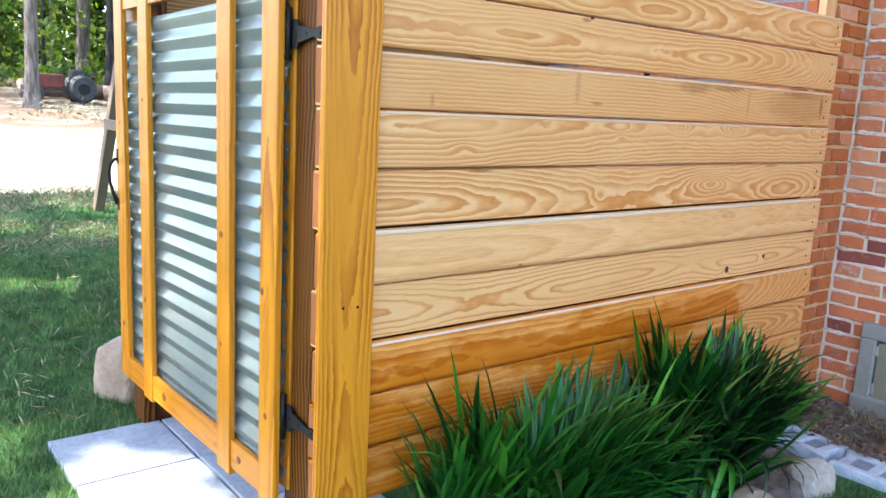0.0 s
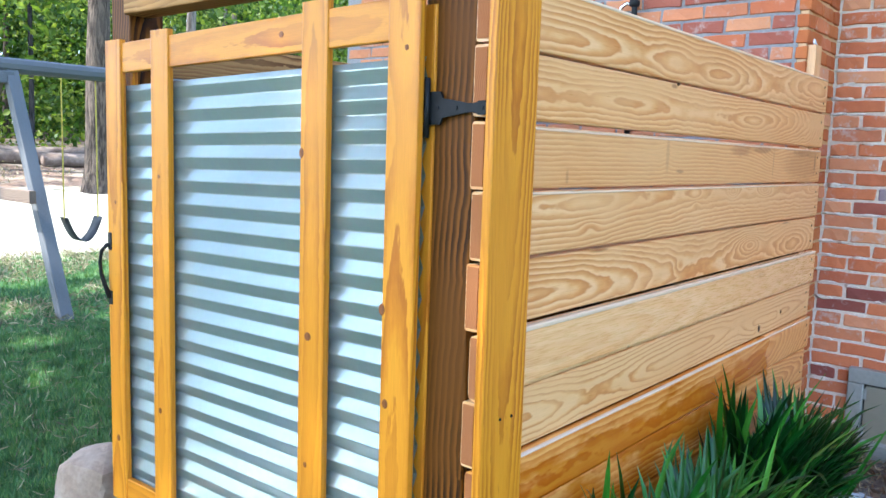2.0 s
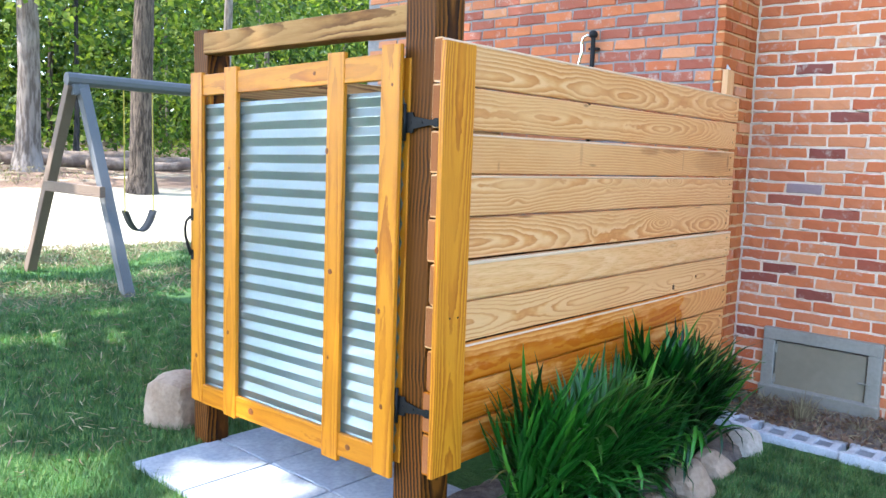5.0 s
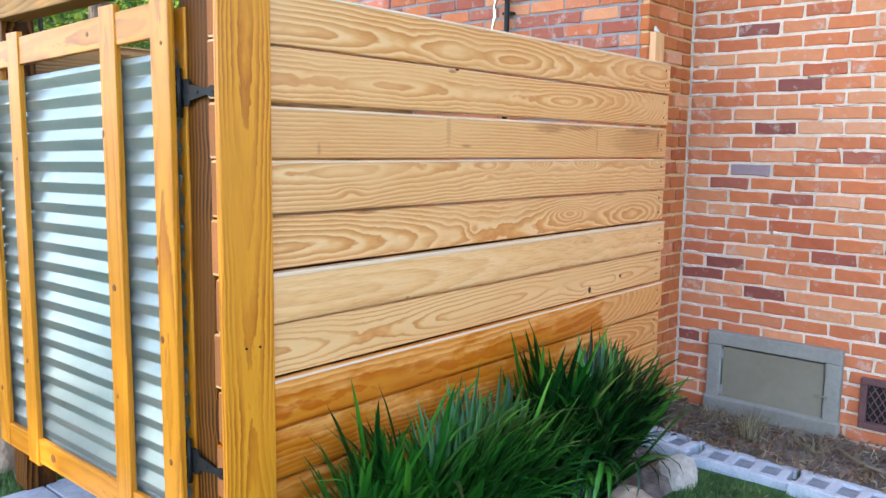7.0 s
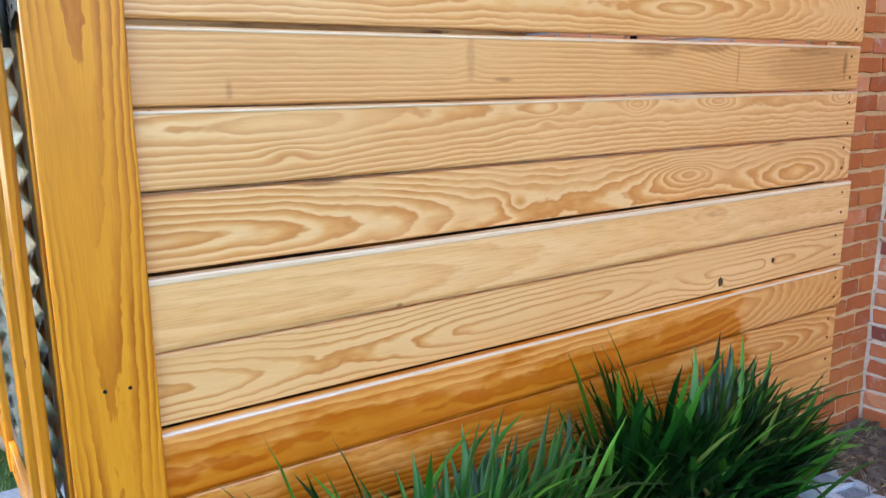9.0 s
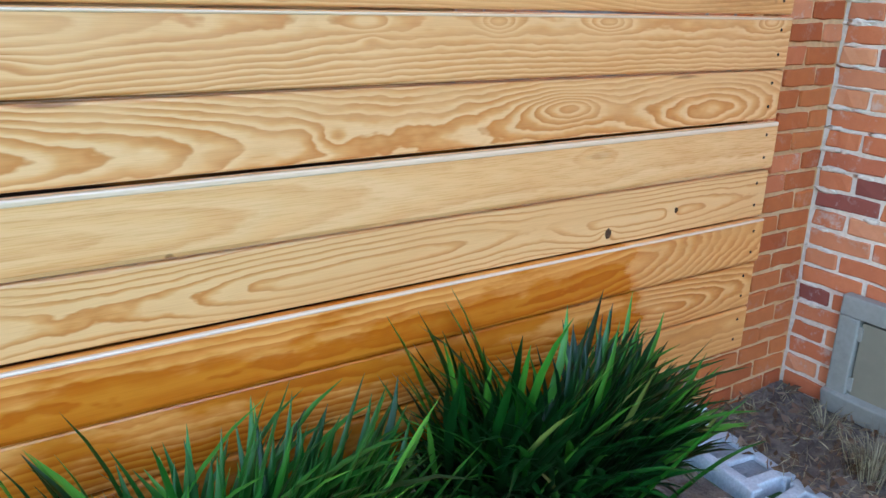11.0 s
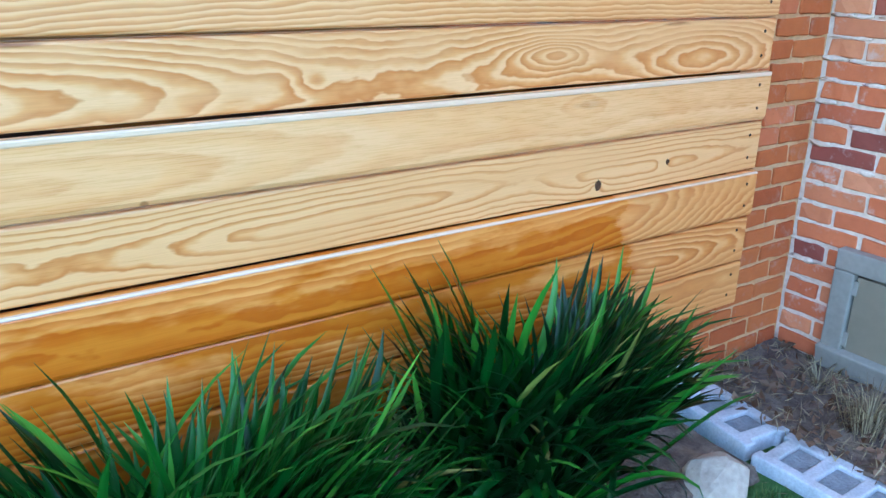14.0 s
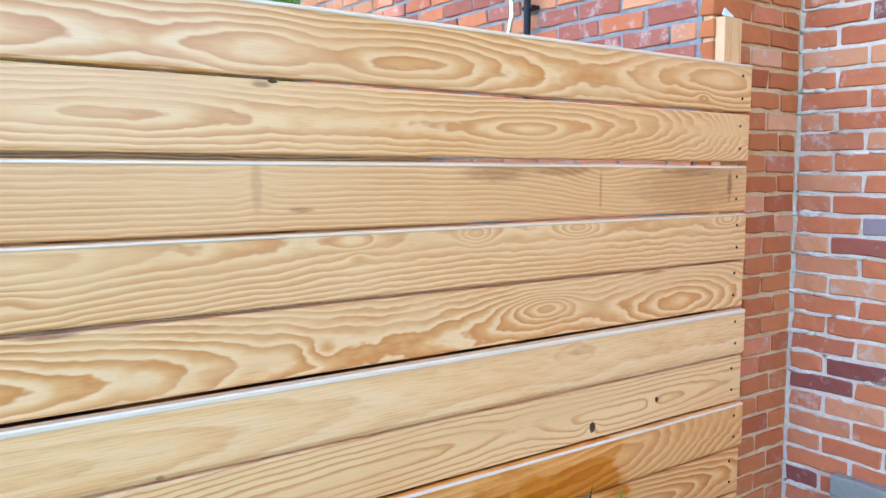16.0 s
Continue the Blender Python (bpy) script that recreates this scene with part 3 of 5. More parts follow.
def plank(length, thick, width, bevel=0.004, bow=0.0):
    """A board along local X, with eased edges and slight bow and crook."""
    bm = bmesh.new()
    k = max(2, int(length / 0.12))
    prof = []
    hy, hz, b = thick / 2, width / 2, bevel
    for (cy, cz, a0) in ((hy - b, hz - b, 0), (-hy + b, hz - b, 90), (-hy + b, -hz + b, 180), (hy - b, -hz + b, 270)):
        for a in (0, 45, 90):
            prof.append((cy + b * math.cos(radians(a0 + a)), cz + b * math.sin(radians(a0 + a))))
    rows = []
    seed = random.random() * 50
    for i in range(k + 1):
        x = -length / 2 + length * i / k
        dz = bow * (noise.noise((x * 0.9, seed, 0)))
        dy = 0.6 * bow * (noise.noise((x * 0.9, seed, 9)))
        rows.append([bm.verts.new((x, y + dy, z + dz)) for y, z in prof])
    m = len(prof)
    for i in range(k):
        for j in range(m):
            bm.faces.new((rows[i][j], rows[i][(j + 1) % m], rows[i + 1][(j + 1) % m], rows[i + 1][j]))
    bm.faces.new(rows[0][::-1])
    bm.faces.new(rows[-1])
    bmesh.ops.recalc_face_normals(bm, faces=bm.faces)
    return bm


def tube(points, radius, sides=8, taper=None):
    """A round tube through points."""
    bm = bmesh.new()
    pts = [Vector(p) for p in points]
    rings = []
    ref = Vector((0.31, 0.17, 0.93))
    for i, p in enumerate(pts):
        d = (pts[min(i + 1, len(pts) - 1)] - pts[max(i - 1, 0)]).normalized()
        u = d.cross(ref)
        if u.length < 1e-3:
            u = d.cross(Vector((1, 0, 0)))
        u.normalize()
        v = d.cross(u)
        r = radius if taper is None else taper[i]
        rings.append([bm.verts.new(p + r * (math.cos(2 * math.pi * k / sides) * u + math.sin(2 * math.pi * k / sides) * v)) for k in range(sides)])
    for a, b in zip(rings, rings[1:]):
        for k in range(sides):
            bm.faces.new((a[k], a[(k + 1) % sides], b[(k + 1) % sides], b[k]))
    bm.faces.new(rings[0][::-1])
    bm.faces.new(rings[-1])
    bmesh.ops.recalc_face_normals(bm, faces=bm.faces)
    return bm


def disc(radius, depth, sides=12):
    bm = bmesh.new()
    bmesh.ops.create_cone(bm, cap_ends=True, segments=sides, radius1=radius, radius2=radius * 0.8, depth=depth)
    return bm


def cards(name, centres, sizes, mat, narrow=0.6, up=None, rng=None):
    """Many small folded leaves in one mesh; each is a bent pair of triangles."""
    c = np.asarray(centres, float)
    k = len(c)
    rng = rng or np.random.default_rng(3)
    a = rng.normal(size=(k, 3))
    if up is not None:
        a = a * (1 - up) + np.array([0, 0, 1.0]) * up
    a /= np.linalg.norm(a, axis=1)[:, None]
    b = rng.normal(size=(k, 3))
    b -= a * (a * b).sum(1)[:, None]
    b /= np.linalg.norm(b, axis=1)[:, None]
    n_ = np.cross(a, b)
    s = np.asarray(sizes, float).reshape(-1, 1)
    tip, tail = c + a * s * 0.5, c - a * s * 0.5
    l, r = c + b * s * narrow * 0.5 + n_ * s * 0.08, c - b * s * narrow * 0.5 + n_ * s * 0.08
    v = np.stack([tail, l, tip, r], 1).reshape(-1, 3)
    i = np.arange(k)[:, None] * 4
    f = np.concatenate([i + np.array([[0, 1, 2]]), i + np.array([[0, 2, 3]])])
    me = bpy.data.meshes.new(name)
    me.from_pydata(v.tolist(), [], f.tolist())
    me.materials.append(mat)
    return me


def boulder(sx, sy, sz, seed, detail=3, rough=0.22):
    bm = bmesh.new()
    bmesh.ops.create_icosphere(bm, subdivisions=detail + 1, radius=1.0)
    o = Vector((seed * 7.3, seed * 3.1, seed))
    pick = random.Random(seed)
    cuts = [(Vector((pick.uniform(-1, 1), pick.uniform(-1, 1), pick.uniform(-0.2, 1))).normalized(), pick.uniform(0.70, 0.92)) for k in range(9 if rough > 0.1 else 0)]
    for v in bm.verts:
        p = v.co.copy()
        cell = noise.noise(p * 0.9 + o) * 1.1 + noise.noise(p * 2.3 + o) * 0.45 + noise.noise(p * 6 + o) * 0.12
        w = max(abs(p.x), abs(p.y), abs(p.z)) ** 0.45
        v.co = p / w * (1 + 0.6 * rough * cell)
        for nrm, far in cuts:
            over = v.co.dot(nrm) - far
            if over > 0:
                v.co -= nrm * over * 0.88
        v.co += p * 0.025 * noise.noise(p * 7 + o)
        v.co = Vector((v.co.x * sx / 2, v.co.y * sy / 2, max(v.co.z, -0.75) * sz / 1.7))
    return bm


# ---- ground ----
def ground_height(x, y):
    d = max(0.0, y - 9.0)
    rise = 0.052 * (math.sqrt(d * d + 4.0) - 2.0) if d > 0 else 0.0
    rise = min(rise, 2.4)
    return rise + 0.012 * noise.noise((x * 0.7, y * 0.7, 0)) + 0.006 * noise.noise((x * 2.5, y * 2.5, 4)) - 0.012


def spread(lo, hi, a, b, inner, outer):
    """Grid lines: dense between a and b, coarse outside."""
    out, v = [], lo
    while v < hi:
        out.append(v)
        near = 0 if a <= v <= b else min(abs(v - a), abs(v - b))
        v += inner + near * outer
    return out + [hi]


bm = bmesh.new()
xs, ys = spread(-400, 400, -3, 6, 0.16, 0.22), spread(-400, 500, -4, 12, 0.16, 0.2)
gv = [[bm.verts.new((x, y, ground_height(x, y))) for x in xs] for y in ys]
for j in range(len(ys) - 1):
    for i in range(len(xs) - 1):
        bm.faces.new((gv[j][i], gv[j][i + 1], gv[j + 1][i + 1], gv[j + 1][i]))
thing("ground", bm, GROUND, label="mown green lawn rising towards sunlit woods", category="lawn", kind="structure", smooth=True)

# mulch bed between the block edging and the house
bm = bmesh.new()
mx, my = np.linspace(2.155, 2.66, 24), np.linspace(-3.2, 0.07, 70)
mv = [[bm.verts.new((x, y, 0.012 + 0.05 * (x - 2.06) + 0.022 * noise.noise((x * 6, y * 6, 1)) + 0.010 * noise.noise((x * 22, y * 22, 2)) + (0.03 if x > 2.55 else 0) * noise.noise((x * 4, y * 4, 5)))) for x in mx] for y in my]
for j in range(len(my) - 1):
    for i in range(len(mx) - 1):
        bm.faces.new((mv[j][i], mv[j][i + 1], mv[j + 1][i + 1], mv[j + 1][i]))
thing("mulch_bed", bm, MULCH, label="brown mulch and dry soil along the brick wall", category="mulch", kind="structure", smooth=True)
# planting soil under the fence
bm = bmesh.new()
mx, my = np.linspace(0.0, 1.95, 40), np.linspace(-0.40, 0.25, 18)
mv = [[bm.verts.new((x, y, 0.020 + 0.02 * noise.noise((x * 5, y * 5, 7)) + 0.01 * noise.noise((x * 21, y * 21, 2)) - (0.05 if j == 0 else 0))) for x in mx] for j, y in enumerate(my)]
for j in range(len(my) - 1):
    for i in range(len(mx) - 1):
        bm.faces.new((mv[j][i], mv[j][i + 1], mv[j + 1][i + 1], mv[j + 1][i]))
thing("planting_bed", bm, MULCH, label="dark soil under the fence and lily clumps", category="soil", kind="structure", smooth=True)

# ---- patio pavers ----
patio = empty("patio", label="square grey concrete pavers before the shower door", category="patio", kind="structure")
PX, PY = (-0.475, -0.045, 0.37, 0.785, 1.20, 1.615), (0.22, 0.635, 1.04, 1.458)
for i in range(2):
    for j in range(3):
        sx, sy = PX[i + 1] - PX[i] - 0.008, PY[j + 1] - PY[j] - 0.008
        part("paver", box(sx, sy, 0.05, 0.005), CONCRETE, patio,
             pose((PX[i] + PX[i + 1]) / 2, (PY[j] + PY[j + 1]) / 2, -0.017 + 0.003 * random.random(), random.uniform(-0.3, 0.3), random.uniform(-0.3, 0.3), random.uniform(-0.4, 0.4)))

# ---- house ----
WX, CY, JX = 2.654, 0.071, 2.175
COURSE, BL, DEP = 0.0668, 0.204, 0.05
house = empty("house_wall", label="red brick house wall with pale mortar", category="brick wall", kind="structure")
part("mortar_wall", box(0.20, 5.0, 4.4, 0, at=(WX + 0.106, CY - 2.5 + 0.2, 1.9)), MORTAR, house)
part("mortar_return", box(WX - JX + 0.086, 0.035, 4.4, 0, at=((JX + WX + 0.1) / 2 + 0.007, CY + 0.0235, 1.9)), MORTAR_STAIN_SHADE, house)
part("mortar_inner_wall", box(0.2, 2.78, 4.4, 0, at=(JX + 0.107, CY + 0.0415 + 1.39, 1.9)), MORTAR_SHADED, house)
brick_meshes = {}


def brick_mesh(length, mat, kind):
    key = (round(length, 3), mat.name, kind)
    if key not in brick_meshes:
        b = box(length - 0.0125, DEP, COURSE - 0.0130, 0.0035, 1)
        bmesh.ops.subdivide_edges(b, edges=[e for e in b.edges if e.calc_length() > 0.05], cuts=2)
        o = kind * 5.1 + length * 40
        for v in b.verts:
            v.co += Vector((noise.noise(v.co * 30 + Vector((o, 0, 0))), noise.noise(v.co * 30 + Vector((0, o, 3))), noise.noise(v.co * 30 + Vector((5, 0, o))))) * 0.0062
        brick_meshes[key] = mesh_of("brick", b, mat)
    return brick_meshes[key]


def lay(length, mat, m):
    ob = put_part("brick", brick_mesh(length, mat, random.randrange(4)), house, m)
    return ob


# rows count from the course whose top lies at 0.831; a few burnt bricks by row and place along the wall
DARK = {(0, -0.16), (-1, -0.06), (10, -0.36), (17, -0.30), (13, -0.48), (-6, -0.06), (16, -0.97), (-2, -0.35)}
DUSKY = {(1, -0.62), (2, -1.00), (0, -0.88), (5, -0.47), (6, -0.10), (-4, -0.95), (19, -0.62), (8, -0.80), (-7, -0.95)}
VIOLET = {(7, -0.25)}


def brick_kind(row, y):
    for (r, c) in DARK:
        if r == row and abs(c - y) < 0.075:
            return BRICK_DARK
    for (r, c) in VIOLET:
        if r == row and abs(c - y) < 0.075:
            return BRICK_PURPLE
    for (r, c) in DUSKY:
        if r == row and abs(c - y) < 0.075:
            return BRICK_DUSKY
    return BRICK


rest = []
for row in range(-13, 30):
    z = 0.831 + row * COURSE - COURSE / 2 + 0.004
    first = -0.057 if row % 2 == 0 else -0.157
    ends = [CY - 0.002, first]
    while ends[-1] > -3.4:
        ends.append(ends[-1] - BL)
    for a, b in zip(ends, ends[1:]):
        c = (a + b) / 2
        zz = z + 0.0015 * random.uniform(-1, 1)
        m = pose(WX - DEP / 2 + 0.052 - 0.002 + random.uniform(-0.002, 0.002), c, zz, 0, 0, 90 + random.uniform(-0.5, 0.5))
        if c > -1.25 and row < 24:
            lay(a - b, brick_kind(row, c), m)
        else:
            rest.append((a - b, m))
    # short return beside the fence, in stained colours deepened for its shade
    cuts = [JX, JX + (0.204 if row % 2 else 0.100), JX + (0.408 if row % 2 else 0.304), WX - 0.002]
    if row % 2:
        cuts = [JX, JX + 0.204, JX + 0.375, WX - 0.002]
    for a, b in zip(cuts, cuts[1:]):
        m = pose((a + b) / 2, CY - 0.002 + DEP / 2 + random.uniform(-0.002, 0.001), z + 0.0015 * random.uniform(-1, 1), 0, 0, random.uniform(-0.4, 0.4))
        if row < 24:
            lay(b - a, BRICK_WASH_SHADE if row < -3 or random.random() < 0.8 else BRICK, m)
        else:
            rest.append((b - a, m))
    # wall inside the shower; its shade is put into greyer mortar and darker bricks
    y = CY + 0.052
    while y < 2.75:
        b = y + (BL if y > CY + 0.06 or row % 2 else 0.102)
        m = pose(JX - DEP / 2 + 0.050 + random.uniform(-0.002, 0.002), (y + b) / 2, z, 0, 0, 90 + random.uniform(-0.5, 0.5))
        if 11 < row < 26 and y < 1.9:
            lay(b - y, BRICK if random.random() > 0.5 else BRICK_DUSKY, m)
        else:
            rest.append((b - y, m))
        y = b
bm = bmesh.new()
for length, m in rest:
    t = brick_mesh(length, BRICK, 0)
    k = len(bm.verts)
    bm.from_mesh(t)
    bm.verts.ensure_lookup_table()
    bmesh.ops.transform(bm, matrix=m, verts=bm.verts[k:])
tagged(part("bricks_beyond", bm, BRICK, house), kind="stuff")

# mortar squeezed out of the joints and smeared over brick edges
rng = random.Random(17)
bm = bmesh.new()
for k in range(190):
    row = rng.randrange(-8, 22)
    near = rng.random() < 0.35
    y = CY - 0.02 - abs(rng.gauss(0, 0.03)) if near else rng.uniform(-1.3, 0.0)
    z = 0.831 + row * COURSE + 0.004 + rng.gauss(0, 0.003)
    if -0.78 < y < -0.09 and z < 0.50 or y < -0.8 and z < 0.40:
        continue
    ln, hi = rng.uniform(0.012, 0.050), rng.uniform(0.003, 0.009)
    blob = bmesh.ops.create_icosphere(bm, subdivisions=2, radius=1.0)["verts"]
    for v in blob:
        q = v.co * (1 + 0.9 * noise.noise(v.co * 2.6 + Vector((k, 0, 0))))
        v.co = Vector((WX + 0.0005 + q.x * 0.0018, y + q.y * ln, z + q.z * hi))
tagged(part("mortar_smears", bm, MORTAR, house, label="pale mortar squeezed from the joints", smooth=True), kind="stuff")

# eave over the far end of the house
eave = empty("roof_eave", label="white painted soffit board of the house roof", category="eave", kind="structure")
part("soffit", box(0.9, 7.2, 0.03, 0.004), CAST, eave, pose(2.6, -0.7, 4.12))
part("fascia", box(0.025, 7.2, 0.16, 0.004), CAST, eave, pose(2.14, -0.7, 4.19))
part("roof_slab", box(3.4, 7.2, 0.08, 0.004), MAROON, eave, pose(3.8, -0.7, 4.55, 0, -12, 0))

# ---- crawl space door ----
Y0, Y1, Z0, Z1 = -0.750, -0.117, 0.045, 0.457
crawl = empty("crawl_space_door", (WX, 0, 0), "closed taupe painted access door low in the brick wall", "access door")
fw = 0.070
def frame_bar(length, width, mat, name, m):
    b = box(length, 0.045, width, 0.006)
    return part(name, b, mat, crawl, m)
frame_bar(Y1 - Y0, fw, CRAWL_FRAME, "frame_head", pose(-0.022, (Y0 + Y1) / 2, Z1 - fw / 2, 0, 0, 90))
frame_bar(Y1 - Y0 + 0.012, fw + 0.012, CRAWL_FRAME, "frame_sill", pose(-0.030, (Y0 + Y1) / 2, Z0 + fw / 2, 0, 0, 90) @ pose(0, 0, 0, -14, 0, 0))
for yy in (Y0 + fw / 2, Y1 - fw / 2):
    frame_bar(Z1 - Z0 - 2 * fw, fw, CRAWL_FRAME, "frame_stile", pose(-0.022, yy, (Z0 + Z1) / 2, 0, 0, 90) @ pose(0, 0, 0, 0, 90, 0))
# dark sheet gives the gaps round the panel their shade
part("backing", box(0.01, Y1 - Y0 - 0.06, Z1 - Z0 - 0.06), DARKNESS, crawl, pose(-0.005, (Y0 + Y1) / 2, (Z0 + Z1) / 2))
panel = part("door_panel", box(0.018, Y1 - Y0 - 2 * fw - 0.012, Z1 - Z0 - 2 * fw - 0.014, 0.003), CRAWL_PAINT, crawl, pose(-0.022, (Y0 + Y1) / 2, (Z0 + Z1) / 2 - 0.002))
for zz in (0.09, -0.09):
    part("hinge", box(0.006, 0.028, 0.05, 0.002), CRAWL_FRAME, panel, pose(-0.012, (Y1 - Y0) / 2 - fw, zz))
part("latch", tube([(-0.012, -0.265, -0.02), (-0.030, -0.262, -0.02), (-0.034, -0.25, -0.02), (-0.034, -0.21, -0.018)], 0.005), CRAWL_FRAME, panel, label="small turn latch", smooth=True)

# ---- foundation vent ----
vent = empty("foundation_vent", (WX, -1.035, 0.232), "maroon painted foundation vent with diamond mesh", "vent")
vw, vh = 0.41, 0.235
# dark sheet in place of the unlit hollow behind the mesh
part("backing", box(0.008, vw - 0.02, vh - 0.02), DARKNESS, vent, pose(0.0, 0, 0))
for zz in (vh / 2 - 0.015, -vh / 2 + 0.015):
    part("frame_rail", box(0.03, vw, 0.03, 0.004), MAROON, vent, pose(-0.016, 0, zz))
for yy in (vw / 2 - 0.015, -vw / 2 + 0.015):
    part("frame_side", box(0.03, 0.03, vh - 0.06, 0.004), MAROON, vent, pose(-0.016, yy, 0))
bm = bmesh.new()
for k in range(-8, 18):
    for s in (1, -1):
        y0 = -vw / 2 + 0.03 + k * 0.032
        pts = []
        for q in range(12):
            zz = -vh / 2 + 0.03 + (vh - 0.06) * q / 11
            yy = y0 + s * (zz + vh / 2 - 0.03) * 0.62
            if abs(yy) < vw / 2 - 0.028:
                pts.append((-0.012 - 0.002 * s, yy, zz))
        if len(pts) > 1:
            t = tube(pts, 0.0028, 5)
            me = bpy.data.meshes.new("t")
            t.to_mesh(me)
            t.free()
            bm.from_mesh(me)
            bpy.data.meshes.remove(me)
part("diamond_mesh", bm, MAROON, vent, label="expanded metal diamond mesh")

# ---- fence ----
PITCH, TOPZ, BX0, BX1 = 0.1468, 1.762, -0.152, 2.272
fence = empty("privacy_fence", label="privacy fence of raw pine boards with wet lower boards", category="fence")
gaps = (0, 0.001, 0.006, 0.001, 0.002, 0.002, 0.001, 0.001, 0.001, 0.001)
for i in range(10):
    hgt = 0.1425 - gaps[i]
    z = TOPZ - (i + 0.5) * PITCH - gaps[i] / 2
    x1 = BX1 + (0.006, 0.004, -0.002, -0.003, 0.0, -0.004, 0.003, 0.002, 0.004, 0.0)[i]
    b = part("board", plank(x1 - BX0, 0.035, hgt, 0.013 if i in (5, 7) else 0.006, 0.0012), BOARDS[i], fence,
             pose((BX0 + x1) / 2, 0.0175 + (0, 0.002, 0.002, -0.003, 0.003, -0.012, 0.001, -0.012, 0.0, -0.003)[i], z, 0, random.uniform(-0.05, 0.05), 0), label="wet honey-orange board" if i >= 7 else "")
    part("end_grain", box(0.002, 0.029, hgt - 0.012, 0.0), ENDWOOD, b, pose(-(x1 - BX0) / 2 - 0.0012, 0, 0), label="reddish cut board end")
    for dz in (0.035, -0.032):
        part("nail_head", disc(0.0052, 0.002, 8), BLACK_IRON, b, pose((x1 - BX0) / 2 - 0.045 + random.uniform(-0.004, 0.004), -0.0178, dz, 90, 0, 0))
    # added dark strips stop the view through these joints and deepen their shade
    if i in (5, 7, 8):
        part("rear_lap", plank(x1 - BX0 - 0.01, 0.008, 0.060, 0.001), POSTWOOD, b, pose(0, 0.036, hgt / 2), label="added dark strip that blackens the joint")
    # pale strip imitates the sky highlight along the rounded top edge
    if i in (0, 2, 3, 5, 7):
        part("eased_edge", plank(x1 - BX0 - 0.004, 0.016, 0.013 if i == 5 else 0.009 if i == 0 else 0.007, 0.0032, 0.0008), EDGE_SHEEN, b, pose(0, -0.0116, hgt / 2 - (0.0074 if i == 5 else 0.0060)), label="rounded-over top edge, coloured paler for the sky sheen")
for (kx, kz, kr, flat) in ((1.625, 0.770, 0.011, 1.3), (1.880, 0.802, 0.007, 1.2), (1.317, 1.250, 0.008, 0.6), (0.120, 0.405, 0.012, 0.7), (1.235, 1.243, 0.005, 1.0), (0.022, 1.312, 0.008, 0.8), (0.62, 1.186, 0.011, 0.35), (0.745, 1.61, 0.010, 0.4)):
    k = disc(kr, 0.002, 14)
    for v in k.verts:
        v.co *= 1 + 0.25 * noise.noise(v.co * 200 + Vector((kx * 9, kz * 9, 0)))
    part("knot", k, KNOT, fence, pose(kx, -0.0006, kz, 90, 0, 0) @ Matrix.Diagonal((1, flat, 1, 1)), label="dark knot hole")
trim = part("trim_board", plank(1.455, 0.022, 0.154, 0.004, 0.002), HONEY, fence, pose(-0.0845, -0.0115, 0.291 + 0.7275, 0, -90, 0), label="honey-stained corner trim board")
for zz in (0.84, 0.838):
    part("nail_head", disc(0.004, 0.003, 8), BLACK_IRON, trim, pose(zz - 1.02, -0.0115, 0.012 if zz == 0.84 else -0.03, 90, 0, 0))
part("nailing_post", plank(1.585, 0.034, 0.085, 0.003), PINE, fence, pose(2.232, 0.053, 1.1075, 0, -90, 0), label="upright nailing post against the brick")
part("post_splinter", box(0.05, 0.006, 0.022, 0.002), CAST, fence, pose(2.222, 0.05, 1.907, 0, 25, 0), label="loose white shim on the post top")

# ---- posts and beam ----
near_post = thing("timber_post", plank(2.25, 0.14, 0.14, 0.006), POSTWOOD, pose(-0.075, 0.1065, 1.095, 0, -90, 0), "thick brown-stained corner post carrying the door hinges", "post", "shower posts")
far_post = thing("timber_post", plank(1.93, 0.115, 0.115, 0.006), POSTWOOD, pose(-0.055, 1.495, 0.935, 0, -90, 0), "brown-stained post behind the door's latch edge", "post", "shower posts")
thing("cross_beam", plank(1.258, 0.09, 0.092, 0.006, 0.003), BEAMWOOD, pose(-0.09, 0.806, 1.836, 0, 0, 90), "weathered brown beam between the two door posts", "beam")
# far side of the enclosure
back = empty("rear_screen", label="dark timber screen closing the shower's far side", category="screen")
for i in range(10):
    part("board", plank(2.15, 0.03, 0.138, 0.005), BEAMWOOD, back, pose(1.09, 1.575, 0.37 + i * PITCH, 0, 0, 0))

# ---- shower door ----
door = empty("shower_door", (-0.168, 0, 0), "honey-stained wooden door filled with corrugated galvanised steel", "door")
SAG = -0.022
def upright(name, y, w, z0, z1, x=-0.0145, t=0.019):
    return part(name, plank(z1 - z0, t, w, 0.003, 0.0015), HONEY, door, pose(x, y, (z0 + z1) / 2 + SAG * (y - 0.2), 0, -90, 90))
upright("stile", 0.195, 0.090, 0.252, 1.742)
upright("batten", 0.475, 0.090, 0.242, 1.738)
upright("batten", 1.140, 0.090, 0.252, 1.735)
upright("stile", 1.400, 0.090, 0.268, 1.728)
upright("rear_stile", 0.187, 0.090, 0.30, 1.70, 0.026, 0.018)
upright("rear_stile", 1.400, 0.090, 0.30, 1.715, 0.026, 0.018)
for (name, z, ln) in (("top_rail", 1.672, 0), ("bottom_rail", 0.305, 0)):
    part(name, plank(1.12, 0.018, 0.088, 0.003, 0.0015), HONEY, door, pose(-0.0105, 0.798, z + SAG * 0.6, 0, math.degrees(math.atan(-SAG)), 90))
bm = bmesh.new()
RIB = 0.0662
